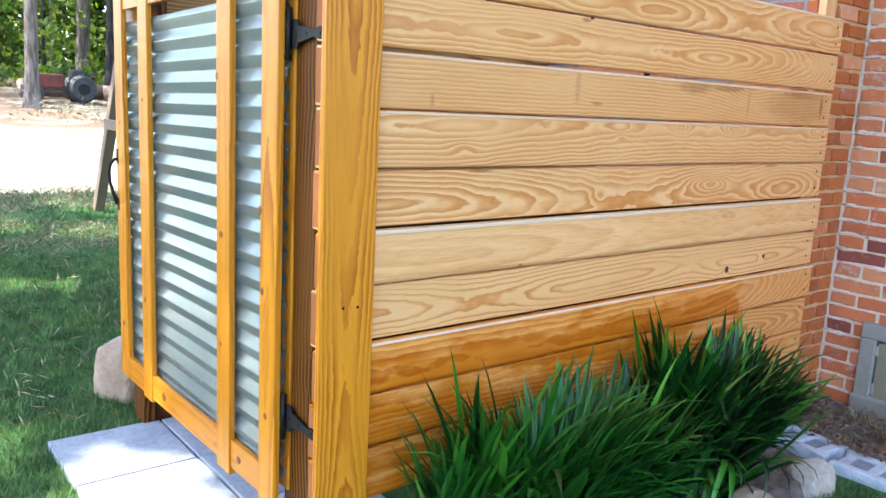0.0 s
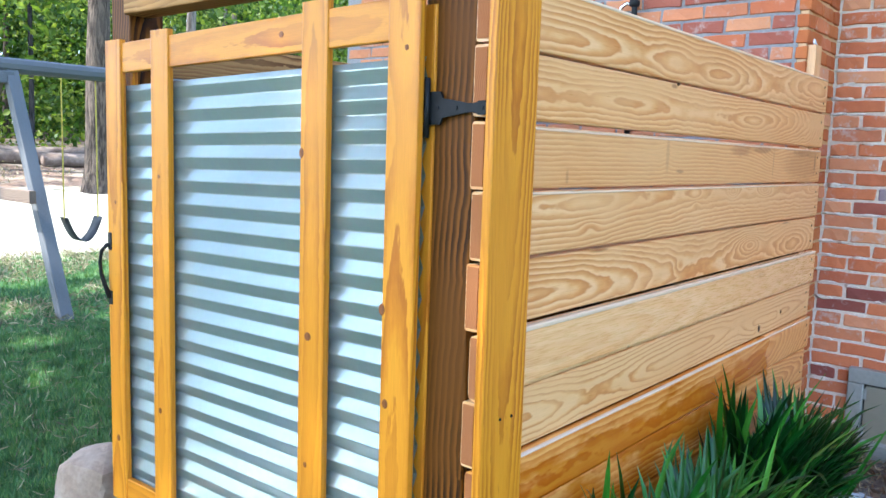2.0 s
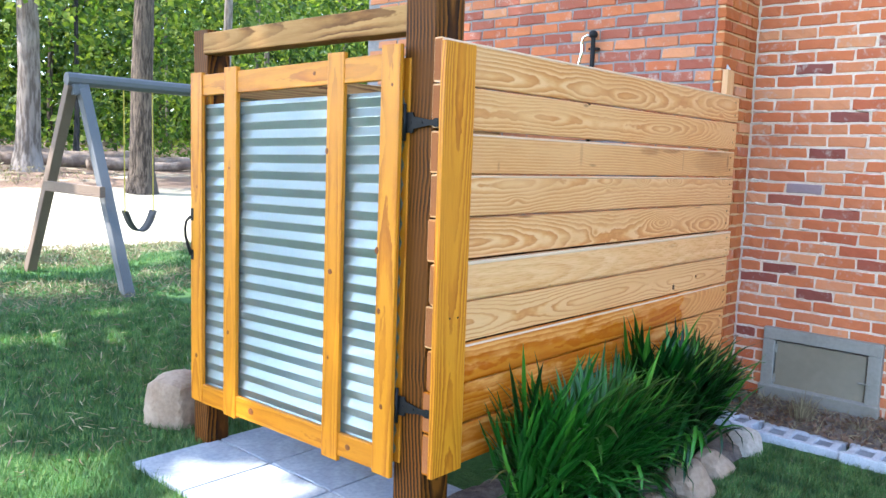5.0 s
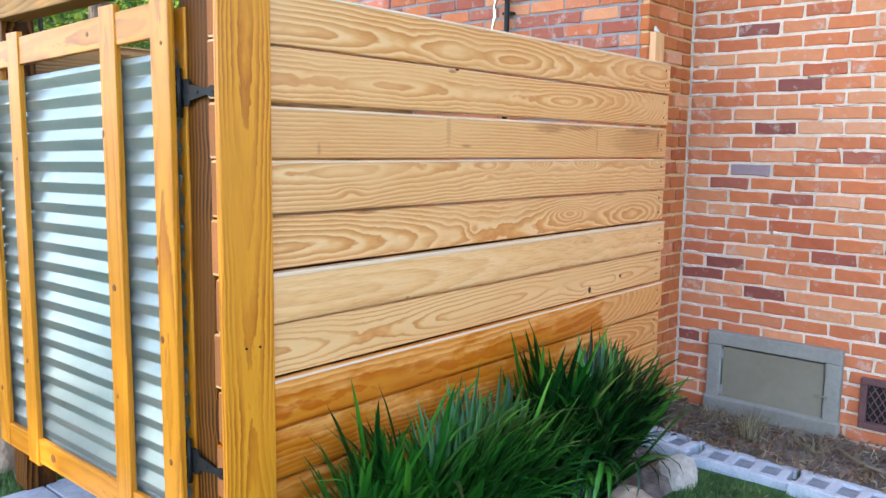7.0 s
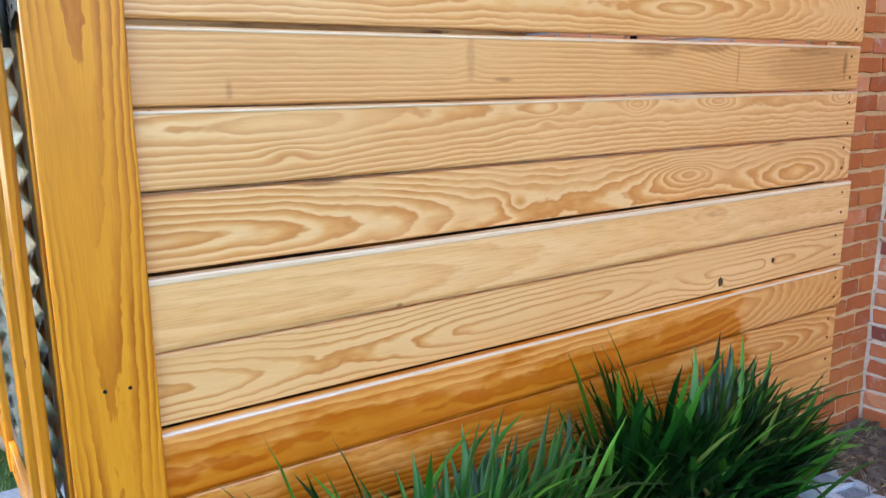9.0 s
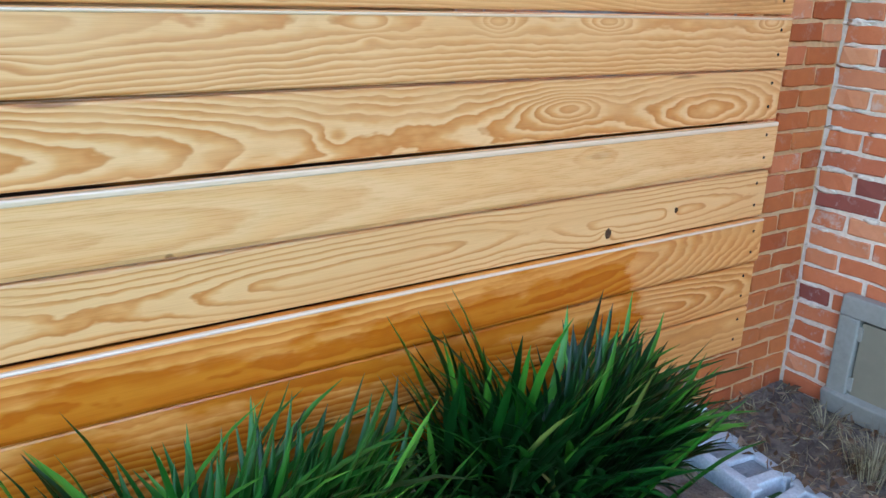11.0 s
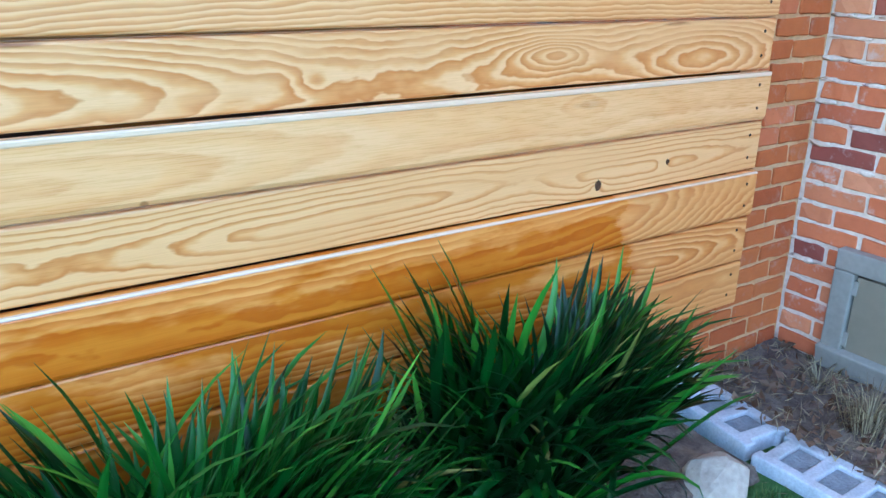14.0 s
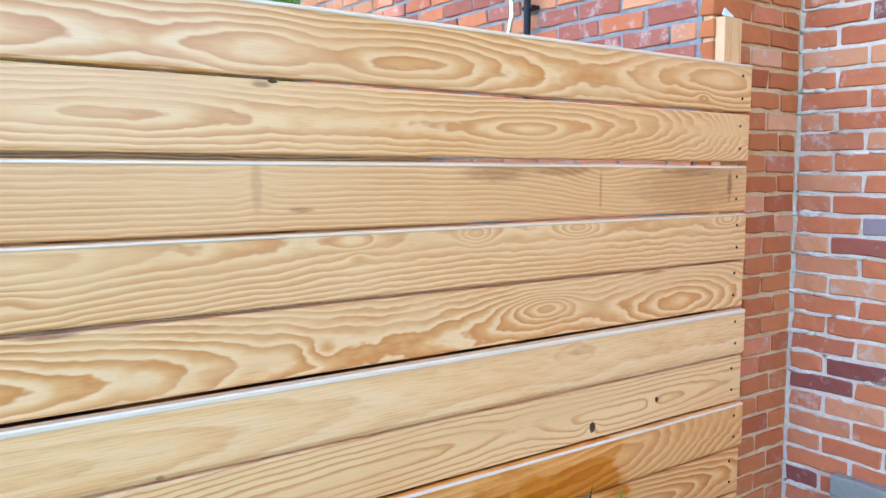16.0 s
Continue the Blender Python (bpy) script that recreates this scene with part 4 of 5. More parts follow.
folds = [(k + q, 0.90 if q < 0.5 else -0.90) for k in range(19) for q in (0.225, 0.275, 0.725, 0.775)]
folds = [(0.0, 0.0)] + folds + [(19.0, 0.0)]
cols = [0.155 + (1.435 - 0.155) * k / 8 for k in range(9)]
sv = []
for q, ph in folds:
    z = 0.335 + q * RIB
    sv.append([bm.verts.new((0.0068 * ph + 0.0005 + 0.0012 * noise.noise((y * 2.2, z * 2.2, 0)), y, z + SAG * (y - 0.2))) for y in cols])
for a, b in zip(sv, sv[1:]):
    for k in range(8):
        bm.faces.new((a[k], a[k + 1], b[k + 1], b[k]))
bmesh.ops.solidify(bm, geom=bm.faces[:], thickness=0.0008)
part("corrugated_sheet", bm, STEEL, door, pose(0.005, 0, 0), label="corrugated galvanised steel sheet")
for (ky, kz, kr, flat) in ((0.240, 1.048, 0.010, 1.4), (0.224, 0.837, 0.009, 1.3), (0.486, 0.944, 0.013, 0.9), (0.516, 1.384, 0.009, 1.5), (0.185, 1.610, 0.006, 1.2), (0.20, 0.50, 0.008, 1.3), (0.49, 0.62, 0.007, 1.2), (1.150, 0.600, 0.008, 1.3), (1.145, 1.300, 0.006, 1.1), (1.400, 0.450, 0.010, 1.2), (1.395, 1.210, 0.006, 1.3)):
    k = disc(kr, 0.002, 14)
    part("knot", k, KNOT_RED, door, pose(-0.0243, ky, kz, 0, -90, 0) @ Matrix.Diagonal((flat, 1, 1, 1)), label="reddish brown knot")
for (ky, kz, kr) in ((0.985, 0.288, 0.021), (0.375, 0.302, 0.014), (0.60, 1.665, 0.010)):
    part("knot", disc(kr, 0.002, 16), KNOT_RED, door, pose(-0.0198, ky, kz, 0, -90, 0) @ Matrix.Diagonal((0.8, 1, 1, 1)), label="reddish brown knot")
# door pull
pull = part("pull_handle", tube([(-0.020, 1.437, 1.070), (-0.034, 1.437, 1.073), (-0.048, 1.442, 1.055), (-0.052, 1.446, 1.02), (-0.050, 1.444, 0.985), (-0.040, 1.440, 0.945), (-0.026, 1.437, 0.905)], 0.006, 8,
            [0.009, 0.007, 0.006, 0.006, 0.006, 0.007, 0.009]), BLACK_IRON, door, label="bent black iron pull handle", smooth=True)
part("mount_plate", box(0.003, 0.022, 0.055, 0.001), BLACK_IRON, pull, pose(-0.0255, 1.432, 1.085))
part("mount_plate", box(0.003, 0.022, 0.045, 0.001), BLACK_IRON, pull, pose(-0.0255, 1.432, 0.905))
# tee hinges
for hz in (1.487, 0.512):
    hinge = part("tee_hinge", tube([(0.002, 0.148, hz - 0.062), (0.002, 0.148, hz + 0.062)], 0.0065, 10), BLACK_IRON, door, label="black iron tee hinge", smooth=True)
    strap = bmesh.new()
    outline = [(0.146, 0.034), (0.118, 0.034), (0.112, 0.020), (0.085, 0.016), (0.045, 0.009), (0.026, 0.010), (0.018, 0.014), (0.004, 0.014), (-0.006, 0.006)]
    top = [(y, h) for y, h in outline]
    low = [(y, -h) for y, h in outline[::-1]]
    ring = top + low
    fr = [strap.verts.new((0.0085, y, hz + h)) for y, h in ring]
    bk = [strap.verts.new((0.0140, y, hz + h)) for y, h in ring]
    strap.faces.new(fr)
    strap.faces.new(bk[::-1])
    for k in range(len(ring)):
        q = (k + 1) % len(ring)
        strap.faces.new((fr[k], bk[k], bk[q], fr[q]))
    bmesh.ops.recalc_face_normals(strap, faces=strap.faces)
    part("strap", strap, BLACK_IRON, hinge)
    part("leaf_plate", box(0.004, 0.026, 0.12, 0.001), BLACK_IRON, hinge, pose(0.003, 0.160, hz))
    for y in (0.125, 0.075, 0.008):
        part("screw", disc(0.005, 0.003, 10), BLACK_IRON, hinge, pose(0.0080, y, hz, 0, -90, 0))

# ---- shower fixture on the inner wall ----
fix = empty("shower_fixture", (JX, 0.86, 0), "black shower riser with a chrome hook pipe", "shower")
part("riser", tube([(-0.035, 0, 1.5), (-0.035, 0, 2.02), (-0.035, 0, 2.12), (-0.037, 0.004, 2.135)], 0.014, 10), BLACK_IRON, fix, smooth=True)
part("cap", boulder(0.05, 0.05, 0.045, 3, 1, 0.05), BLACK_IRON, fix, pose(-0.037, 0.0, 2.137), smooth=True)
part("bracket", box(0.04, 0.06, 0.014, 0.003), BLACK_IRON, fix, pose(-0.018, 0, 2.055))
part("hook_pipe", tube([(-0.037, 0.01, 2.128), (-0.05, 0.035, 2.136), (-0.055, 0.058, 2.120), (-0.055, 0.066, 2.08), (-0.055, 0.062, 2.04), (-0.055, 0.075, 1.99), (-0.055, 0.085, 1.95), (-0.055, 0.085, 1.85)], 0.009, 10), CHROME, fix, label="bent chrome pipe", smooth=True)

# ---- cinder blocks ----
def cinder_block():
    """A hollow block lying with its two cores up."""
    gx = (-0.095, -0.056, 0.056, 0.095)
    gy = (-0.2025, -0.187, -0.149, -0.075, -0.037, 0.037, 0.075, 0.149, 0.187, 0.2025)
    hollow = {(1, k) for k in (0, 2, 4, 6, 8)}
    solid = {(i, k) for i in range(3) for k in range(9)} - hollow
    bm = bmesh.new()
    grid = [[[bm.verts.new((x, y, z)) for y in gy] for x in gx] for z in (-0.095, 0.095)]
    for (i, k) in solid:
        c = ((i, k), (i + 1, k), (i + 1, k + 1), (i, k + 1))
        bm.faces.new([grid[1][a][b] for a, b in c])
        bm.faces.new([grid[0][a][b] for a, b in c[::-1]])
        for (p, q), step in zip(zip(c, c[1:] + c[:1]), ((0, -1), (1, 0), (0, 1), (-1, 0))):
            if (i + step[0], k + step[1]) not in solid:
                bm.faces.new((grid[0][p[0]][p[1]], grid[0][q[0]][q[1]], grid[1][q[0]][q[1]], grid[1][p[0]][p[1]]))
    bmesh.ops.delete(bm, geom=[v for v in bm.verts if not v.link_faces], context="VERTS")
    sharp = [e for e in bm.edges if len(e.link_faces) == 2 and e.calc_face_angle(0) > 0.5]
    bmesh.ops.bevel(bm, geom=sharp, offset=0.005, segments=2, affect="EDGES", profile=0.5)
    for v in bm.verts:
        v.co += Vector((noise.noise(v.co * 17), noise.noise(v.co * 17 + Vector((9, 0, 0))), noise.noise(v.co * 17 + Vector((0, 9, 0))))) * 0.004
    return bm


first = None
for (x, y, z, rz) in ((2.085, -0.525, -0.070, 2.5), (2.060, -0.945, -0.063, -1), (2.095, -0.105, -0.054, -4), (2.065, -1.365, -0.054, 2), (2.05, -1.78, -0.035, 1), (2.05, -2.20, -0.035, -2)):
    core_z = z
    if first is None:
        first = empty("cinder_block", label="pale grey hollow concrete block edging the mulch", category="concrete block", group="block edging")
        part("shell", cinder_block(), BLOCK, first)
        for yy in (-0.112, 0.0, 0.112):
            part("soil_fill", box(0.114, 0.076, 0.05, 0.008), CORE_FILL, first, pose(0, yy, 0.060), label="grey gravelly soil filling the core")
        first.matrix_world = pose(x, y, z, 1, 0, rz)
    else:
        copy_thing(first, pose(x, y, z, random.uniform(-2, 2), random.uniform(-2, 2), rz))
slab = empty("broken_block", label="broken pale concrete block leaning by the brick corner", category="concrete block", group="block edging")
bm = box(0.20, 0.26, 0.15, 0.012)
bmesh.ops.subdivide_edges(bm, edges=bm.edges[:], cuts=3, use_grid_fill=True)
for v in bm.verts:
    v.co += v.co * 0.10 * noise.noise(v.co * 9) + Vector((0, 0, 0.02 * noise.noise(v.co * 14)))
part("chunk", bm, BLOCK, slab)
slab.matrix_world = pose(1.98, 0.06, 0.075, 6, -8, 12)

# ---- rocks ----
for (x, y, z, sx, sy, sz, seed, rz, mat, label) in (
        (-0.01, 1.86, 0.06, 0.32, 0.28, 0.31, 1, 20, ROCK_TAN, "large rounded tan boulder beside the far post"),
        (0.03, -0.17, 0.06, 0.38, 0.22, 0.27, 2, -8, ROCK_PALE, "pale flat rock at the foot of the corner post"),
        (0.70, -0.43, 0.005, 0.42, 0.20, 0.16, 3, 5, ROCK_TAN, "long flat weathered rock under the lily leaves"),
        (1.10, -0.39, 0.025, 0.25, 0.21, 0.17, 4, 25, ROCK_TAN, "pinkish tan angular rock edging the bed"),
        (1.38, -0.36, 0.012, 0.22, 0.18, 0.14, 5, -15, ROCK_TAN, "rounded tan rock edging the bed"),
        (1.80, -0.34, 0.010, 0.27, 0.17, 0.13, 6, 30, ROCK_PALE, "pale wedge-shaped rock by the block edging"),
        (0.02, 1.62, 0.02, 0.16, 0.14, 0.12, 7, 0, ROCK_TAN, "small brown rock behind the far post"),
        (1.02, -1.0, -0.01, 0.10, 0.07, 0.03, 8, 40, ROCK_PALE, "small flat stone lying in the grass")):
    thing("garden_rock", boulder(sx, sy, sz, seed, 3, 0.10 if sz > 0.3 else 0.34), mat, pose(x, y, z, 0, 0, rz), label, "rock", "bed edging rocks")

# ---- lily clumps ----
def blade_mesh(length, width, droop, seed):
    """An arching strap leaf, folded along its midrib, rising along +Z and bending to +Y."""
    bm = bmesh.new()
    rows, k = [], 9
    p, a = Vector((0, 0, 0)), 0.0
    for i in range(k + 1):
        s = i / k
        w = width * (0.55 + 0.45 * min(1, s * 5)) * (1 - max(0, (s - 0.66) / 0.34) ** 2.6) + 0.0004
        side = Vector((1, 0, 0))
        nrm = Vector((0, -math.cos(a), math.sin(a)))
        rows.append([bm.verts.new(p - side * w / 2 + nrm * w * 0.22), bm.verts.new(p), bm.verts.new(p + side * w / 2 + nrm * w * 0.22)])
        a += droop * (0.35 + 2.4 * s * s) / k
        p = p + Vector((0.012 * math.sin(seed + s * 4), math.sin(a) * length / k, math.cos(a) * length / k))
    for r0, r1 in zip(rows, rows[1:]):
        for j in (0, 1):
            bm.faces.new((r0[j], r0[j + 1], r1[j + 1], r1[j]))
    return mesh_of("leaf", bm, STRAP, True)


blades = [blade_mesh(random.uniform(0.36, 0.52), random.uniform(0.0135, 0.0180), d, i) for i, d in enumerate((0.2, 0.3, 0.4, 0.5, 0.7, 0.9, 1.1, 1.4, 1.7, 2.0, 2.3, 2.6))]
long_blades = [blade_mesh(random.uniform(0.48, 0.58), random.uniform(0.0125, 0.0165), d, i + 20) for i, d in enumerate((0.25, 0.5, 0.8, 1.2, 1.6, 2.0))]


def clump(x, y, spread_x, spread_y, count, scale, reach, tall, label, seed):
    """Leaves fan from a tight crown; reach bounds their tips (left, right, front), tall gives height and its fall to the right."""
    rng = random.Random(seed)
    ob = empty("lily_clump", (x, y, 0.02), label, "plant", "lily clumps")
    inner = bmesh.new()
    i = tries = 0
    while i < count and tries < count * 30:
        tries += 1
        u, v = rng.gauss(0, 0.46), rng.gauss(0, 0.45)
        px, py = u * spread_x, max(-0.9, min(0.9, v)) * spread_y
        az = math.degrees(math.atan2(-px, py)) + rng.gauss(0, 55)
        lean = min(60, 2 + 30 * abs(u) + (46 * abs(v) if v < 0 else 6 * v) + abs(rng.gauss(0, 7)))
        pool = long_blades if rng.random() < 0.20 else blades
        me = pool[max(0, min(len(pool) - 1, int((0.42 - 0.55 * v + rng.gauss(0, 0.25)) * len(pool))))]
        m = pose(px, py, 0, 0, 0, az) @ pose(0, 0, 0, -lean, 0, rng.uniform(-35, 35)) @ Matrix.Scale(scale * rng.uniform(0.75, 1.12), 4)
        bad = False
        for w in (-2, -8, -14):
            q = m @ me.vertices[w].co
            top = tall[0] - tall[1] * max(0.0, q.x - tall[2]) - 0.22 * rng.random() ** 1.6
            bad |= q.x < reach[0] or q.x > reach[1] or q.y < reach[2] + 0.10 * rng.random() or (q.z < 0.26 and q.x > reach[1] - 0.16) or q.y + y > -0.035 or q.z > top or q.z < 0.0
        if bad:
            continue
        if i < 300:
            put_part("leaf", me, ob, m)
        else:
            k = len(inner.verts)
            inner.from_mesh(me)
            inner.verts.ensure_lookup_table()
            bmesh.ops.transform(inner, matrix=m @ Matrix.Scale(0.90, 4), verts=inner.verts[k:])
        i += 1
    tagged(part("inner_leaves", inner, STRAP, ob, smooth=True), kind="stuff")
    return ob


clump(0.43, -0.21, 0.60, 0.12, 1250, 1.36, (-0.43, 0.56, -0.38), (0.755, 0.20, 0.05), "dense dark green strap-leaved lily clump before the wet boards", 5)
clump(1.30, -0.19, 0.36, 0.11, 1100, 1.42, (-0.43, 0.52, -0.32), (0.85, 0.50, -0.08), "tall dark green strap-leaved lily clump near the brick corner", 9)

# ---- dry tufts, litter, grass ----
def tuft(x, y, z, count, h, seed):
    rng = np.random.default_rng(seed)
    bm = bmesh.new()
    for i in range(count):
        a, r = rng.uniform(0, 6.28), abs(rng.normal(0, 0.035))
        d = Vector((math.cos(a), math.sin(a), 0))
        side = Vector((-d.y, d.x, 0)) * 0.0015
        p, hh, l = d * r, h * rng.uniform(0.5, 1), rng.uniform(0.02, 0.11)
        q, t = p + Vector((0, 0, hh * 0.6)) + d * l * 0.4, p + Vector((0, 0, hh * rng.uniform(0.55, 1))) + d * l
        v = [bm.verts.new(c) for c in (p - side, p + side, q + side, q - side, t)]
        bm.faces.new((v[0], v[1], v[2], v[3]))
        bm.faces.new((v[3], v[2], v[4]))
    return thing("dry_grass_tuft", bm, STRAW, pose(x, y, z), "pale dry ornamental grass tuft in the mulch", "grass tuft", "dry tufts")


tuft(2.36, -0.44, 0.03, 220, 0.17, 1)
tuft(2.45, -1.12, 0.03, 120, 0.12, 2)
tuft(2.50, -0.20, 0.03, 60, 0.08, 3)
tuft(2.40, -0.72, 0.03, 60, 0.07, 4)
rng = np.random.default_rng(11)
pts = np.stack([rng.uniform(2.13, 2.64, 900), rng.uniform(-2.2, 0.05, 900), rng.uniform(0.035, 0.060, 900)], 1)
tagged(new("leaf_litter", cards("leaf_litter", pts, rng.uniform(0.015, 0.055, 900), DEADLEAF, 0.55, None, rng)), "dead brown leaves scattered on the mulch", "leaf litter", kind="stuff")
pts = np.stack([rng.uniform(2.13, 2.64, 1500), rng.uniform(-2.2, 0.06, 1500), rng.uniform(0.035, 0.065, 1500)], 1)
tagged(new("straw_litter", cards("straw_litter", pts, rng.uniform(0.02, 0.07, 1500), STRAW, 0.035, None, rng)), "fine dry straw and stems on the mulch", "straw", kind="stuff")
thing("garden_root", tube([(2.45, -0.80, 0.06), (2.36, -0.86, 0.066), (2.30, -0.95, 0.062), (2.28, -1.06, 0.06), (2.31, -1.16, 0.058)], 0.007, 6), STRAW, None, "pale bent dry stem lying on the mulch", "stem", smooth=True)


pts = np.stack([rng.uniform(0.3, 1.95, 600), rng.uniform(-2.0, -0.4, 600), rng.uniform(0.0, 0.012, 600)], 1)
tagged(new("lawn_thatch", cards("lawn_thatch", pts, rng.uniform(0.015, 0.04, 600), STRAW, 0.05, None, rng)), "dry thatch and clippings in the lawn", "thatch", kind="stuff")
pts = np.stack([rng.uniform(-1.4, 1.5, 2500), rng.uniform(1.6, 6.0, 2500), rng.uniform(0.0, 0.03, 2500)], 1)
tagged(new("lawn_thatch", cards("lawn_thatch", pts, rng.uniform(0.03, 0.10, 2500), STRAW, 0.06, None, rng)), "dry thatch and clippings in the lawn", "thatch", kind="stuff")


def lawn_blades(name, count, keep, lo, hi, h, seed):
    rng = np.random.default_rng(seed)
    x, y = rng.uniform(lo[0], hi[0], count), rng.uniform(lo[1], hi[1], count)
    ok = keep(x, y)
    x, y = x[ok], y[ok]
    k = len(x)
    a = rng.uniform(0, 6.283, k)
    hh = h * rng.uniform(0.5, 1.2, k)
    base = np.stack([x, y, np.full(k, -0.012) + 0.052 * np.maximum(0, y - 9.8)], 1)
    side = np.stack([-np.sin(a), np.cos(a), 0 * a], 1) * (0.0022 + 0.0006 * np.maximum(0, y - 1)[:, None])
    bend = np.stack([np.cos(a), np.sin(a), 0 * a], 1) * (hh * rng.uniform(0.2, 0.9, k))[:, None]
    tip = base + bend + np.stack([0 * a, 0 * a, hh], 1)
    v = np.stack([base - side, base + side, tip], 1).reshape(-1, 3)
    f = np.arange(3 * k).reshape(-1, 3)
    me = bpy.data.meshes.new(name)
    me.from_pydata(v.tolist(), [], f.tolist())
    me.materials.append(GRASS)
    return tagged(new(name, me), "short mown green grass blades", "grass", kind="stuff")


lawn_blades("grass", 60000, lambda x, y: ~((x > 1.93) & (y > -3)) & ~((y > -0.42) & (x > 0.0)), (0.2, -2.2), (1.95, -0.3), 0.028, 1)
lawn_blades("grass", 90000, lambda x, y: ~((x > -0.468) & (y < 1.452)) & (y > 0.95 * (-x) - 1.2), (-1.5, 0.2), (1.6, 5.0), 0.045, 2)
pts = np.stack([rng.uniform(-1.2, 4.5, 9000), 5.0 + 4.2 * rng.uniform(0, 1, 9000) ** 0.8, rng.uniform(0.005, 0.035, 9000)], 1)
patch = np.array([noise.noise((p[0] * 0.8, p[1] * 0.8, 3.0)) for p in pts]) > -0.12
tagged(new("lawn_thatch", cards("lawn_thatch", pts[patch], rng.uniform(0.05, 0.13, int(patch.sum())), STRAW, 0.10, None, rng)), "brown dry patches in the thin lawn by the swing", "thatch", kind="stuff")
lawn_blades("grass", 30000, lambda x, y: x > -9, (-1.0, 5.0), (6.0, 8.8), 0.045, 3)

# ---- swing set ----
swing = empty("swing_set", (1.36, 6.15, 0), "weathered timber A-frame swing set on the lawn", "swing set")
part("top_beam", tube([(-0.10, 0, 2.0), (0.6, 0, 2.0), (1.8, 0, 2.0), (3.4, 0, 2.0)], 0.065, 10), GREYWOOD, swing)
for x0 in (0.0, 3.3):
    for (y1, mat, lab) in ((-0.90, GREYWOOD, "grey weathered leg"), (1.15, BROWNLEG, "brown weathered leg")):
        lean = Vector((0, -y1, 1.98))
        turn = lean.to_track_quat("X", "Z").to_matrix().to_4x4()
        part("leg", plank(lean.length, 0.10, 0.10, 0.008), mat, swing, Matrix.Translation((x0 + (0.05 if y1 < 0 else -0.05), y1 / 2, 0.96)) @ turn, lab)
    part("crossbar", plank(1.26, 0.05, 0.10, 0.005), BROWNLEG, swing, pose(x0 - 0.125, -0.15, 0.95, 0, 0, 90))
part("apex_bracket", box(0.12, 0.14, 0.10, 0.006), GREYWOOD, swing, pose(0, 0, 1.90))
seat = []
for q in range(13):
    u = q / 12
    seat.append((0.47 + 0.31 * u, 0, 0.49 + 0.21 * abs(2 * u - 1) ** 2.2))
bm = bmesh.new()
sr = [[bm.verts.new((x, dy, z + dz)) for dy, dz in ((-0.08, 0), (0.08, 0), (0.08, 0.012), (-0.08, 0.012))] for x, y, z in seat]
for a, b in zip(sr, sr[1:]):
    for k in range(4):
        bm.faces.new((a[k], a[(k + 1) % 4], b[(k + 1) % 4], b[k]))
part("swing_seat", bm, RUBBER, swing, label="black sling swing seat", smooth=True)
for x in (0.47, 0.78):
    part("chain", tube([(x, 0, 0.70), (x, 0, 1.3), (x, 0, 1.95)], 0.007, 6), YELLOW, swing, label="yellow coated chain")

# ---- trees ----
def trunk_mesh(radius, height, seed, lean=0.02):
    pts, rad = [], []
    for i in range(15):
        s = i / 14
        h = height * s ** 1.5
        pts.append((lean * h + 0.12 * noise.noise((h * 0.2, seed, 0)), 0.12 * noise.noise((h * 0.2, seed, 5)), h - 0.25))
        rad.append(radius * (1 + 0.75 * math.exp(-h / 0.35)) * (1 - 0.55 * s))
    bm = tube(pts, radius, 14, rad)
    for v in bm.verts:
        a = math.atan2(v.co.y, v.co.x)
        v.co += Vector((math.cos(a), math.sin(a), 0)) * radius * 0.16 * noise.noise((math.cos(a) * 2.0, math.sin(a) * 2.0, v.co.z * 0.35 + seed))
    return bm


def tree(x, y, radius, height, mat, seed, label, crown_leaves=260):
    ob = empty("tree", (x, y, ground_height(x, y)), label, "tree", "woodland trees")
    part("trunk", trunk_mesh(radius, height, seed), mat, ob, smooth=True)
    rng = np.random.default_rng(seed)
    for k in range(4):
        a, h = rng.uniform(0, 6.28), height * rng.uniform(0.5, 0.85)
        ln = rng.uniform(1.5, 3.0)
        p = [(0.02 * h, 0, h - 0.25), (0.02 * h + math.cos(a) * ln * 0.5, math.sin(a) * ln * 0.5, h + 0.5), (0.02 * h + math.cos(a) * ln, math.sin(a) * ln, h + 1.4)]
        part("limb", tube(p, 0.1, 7, [radius * 0.35, radius * 0.2, radius * 0.08]), mat, ob, smooth=True)
    c = rng.normal(size=(crown_leaves, 3)) * (1.7, 1.7, height * 0.13) + (0.02 * height, 0, height * 0.80)
    put_part("crown", cards("crown", c, rng.uniform(0.3, 0.7, crown_leaves), LEAF, 0.6, None, rng), ob)
    return ob


TREES = ((6.9, 22.2, 0.36, 15, BARK_PALE, "thick pale-barked tree at the lawn's edge"), (7.22, 16.2, 0.30, 14, BARK, "straight brown-barked tree behind the swing"),
         (3.75, 22.4, 0.20, 14, BARK_PALE, "slender pale tree at the lawn's edge"), (6.93, 29.6, 0.27, 15, BARK_PALE, "grey straight trunk among the woods"),
         (7.3, 27.6, 0.24, 15, BARK_DARK, "dark shaded trunk among the woods"), (10.9, 18.4, 0.17, 13, BARK_PALE, "slender grey tree beyond the shower"),
         (9.9, 26.0, 0.10, 12, BARK_DARK, "thin dark sapling in the woods"))
for i, (x, y, r, h, m, lab) in enumerate(TREES):
    tree(x, y, r, h, m, i + 1, lab)
rng = np.random.default_rng(5)
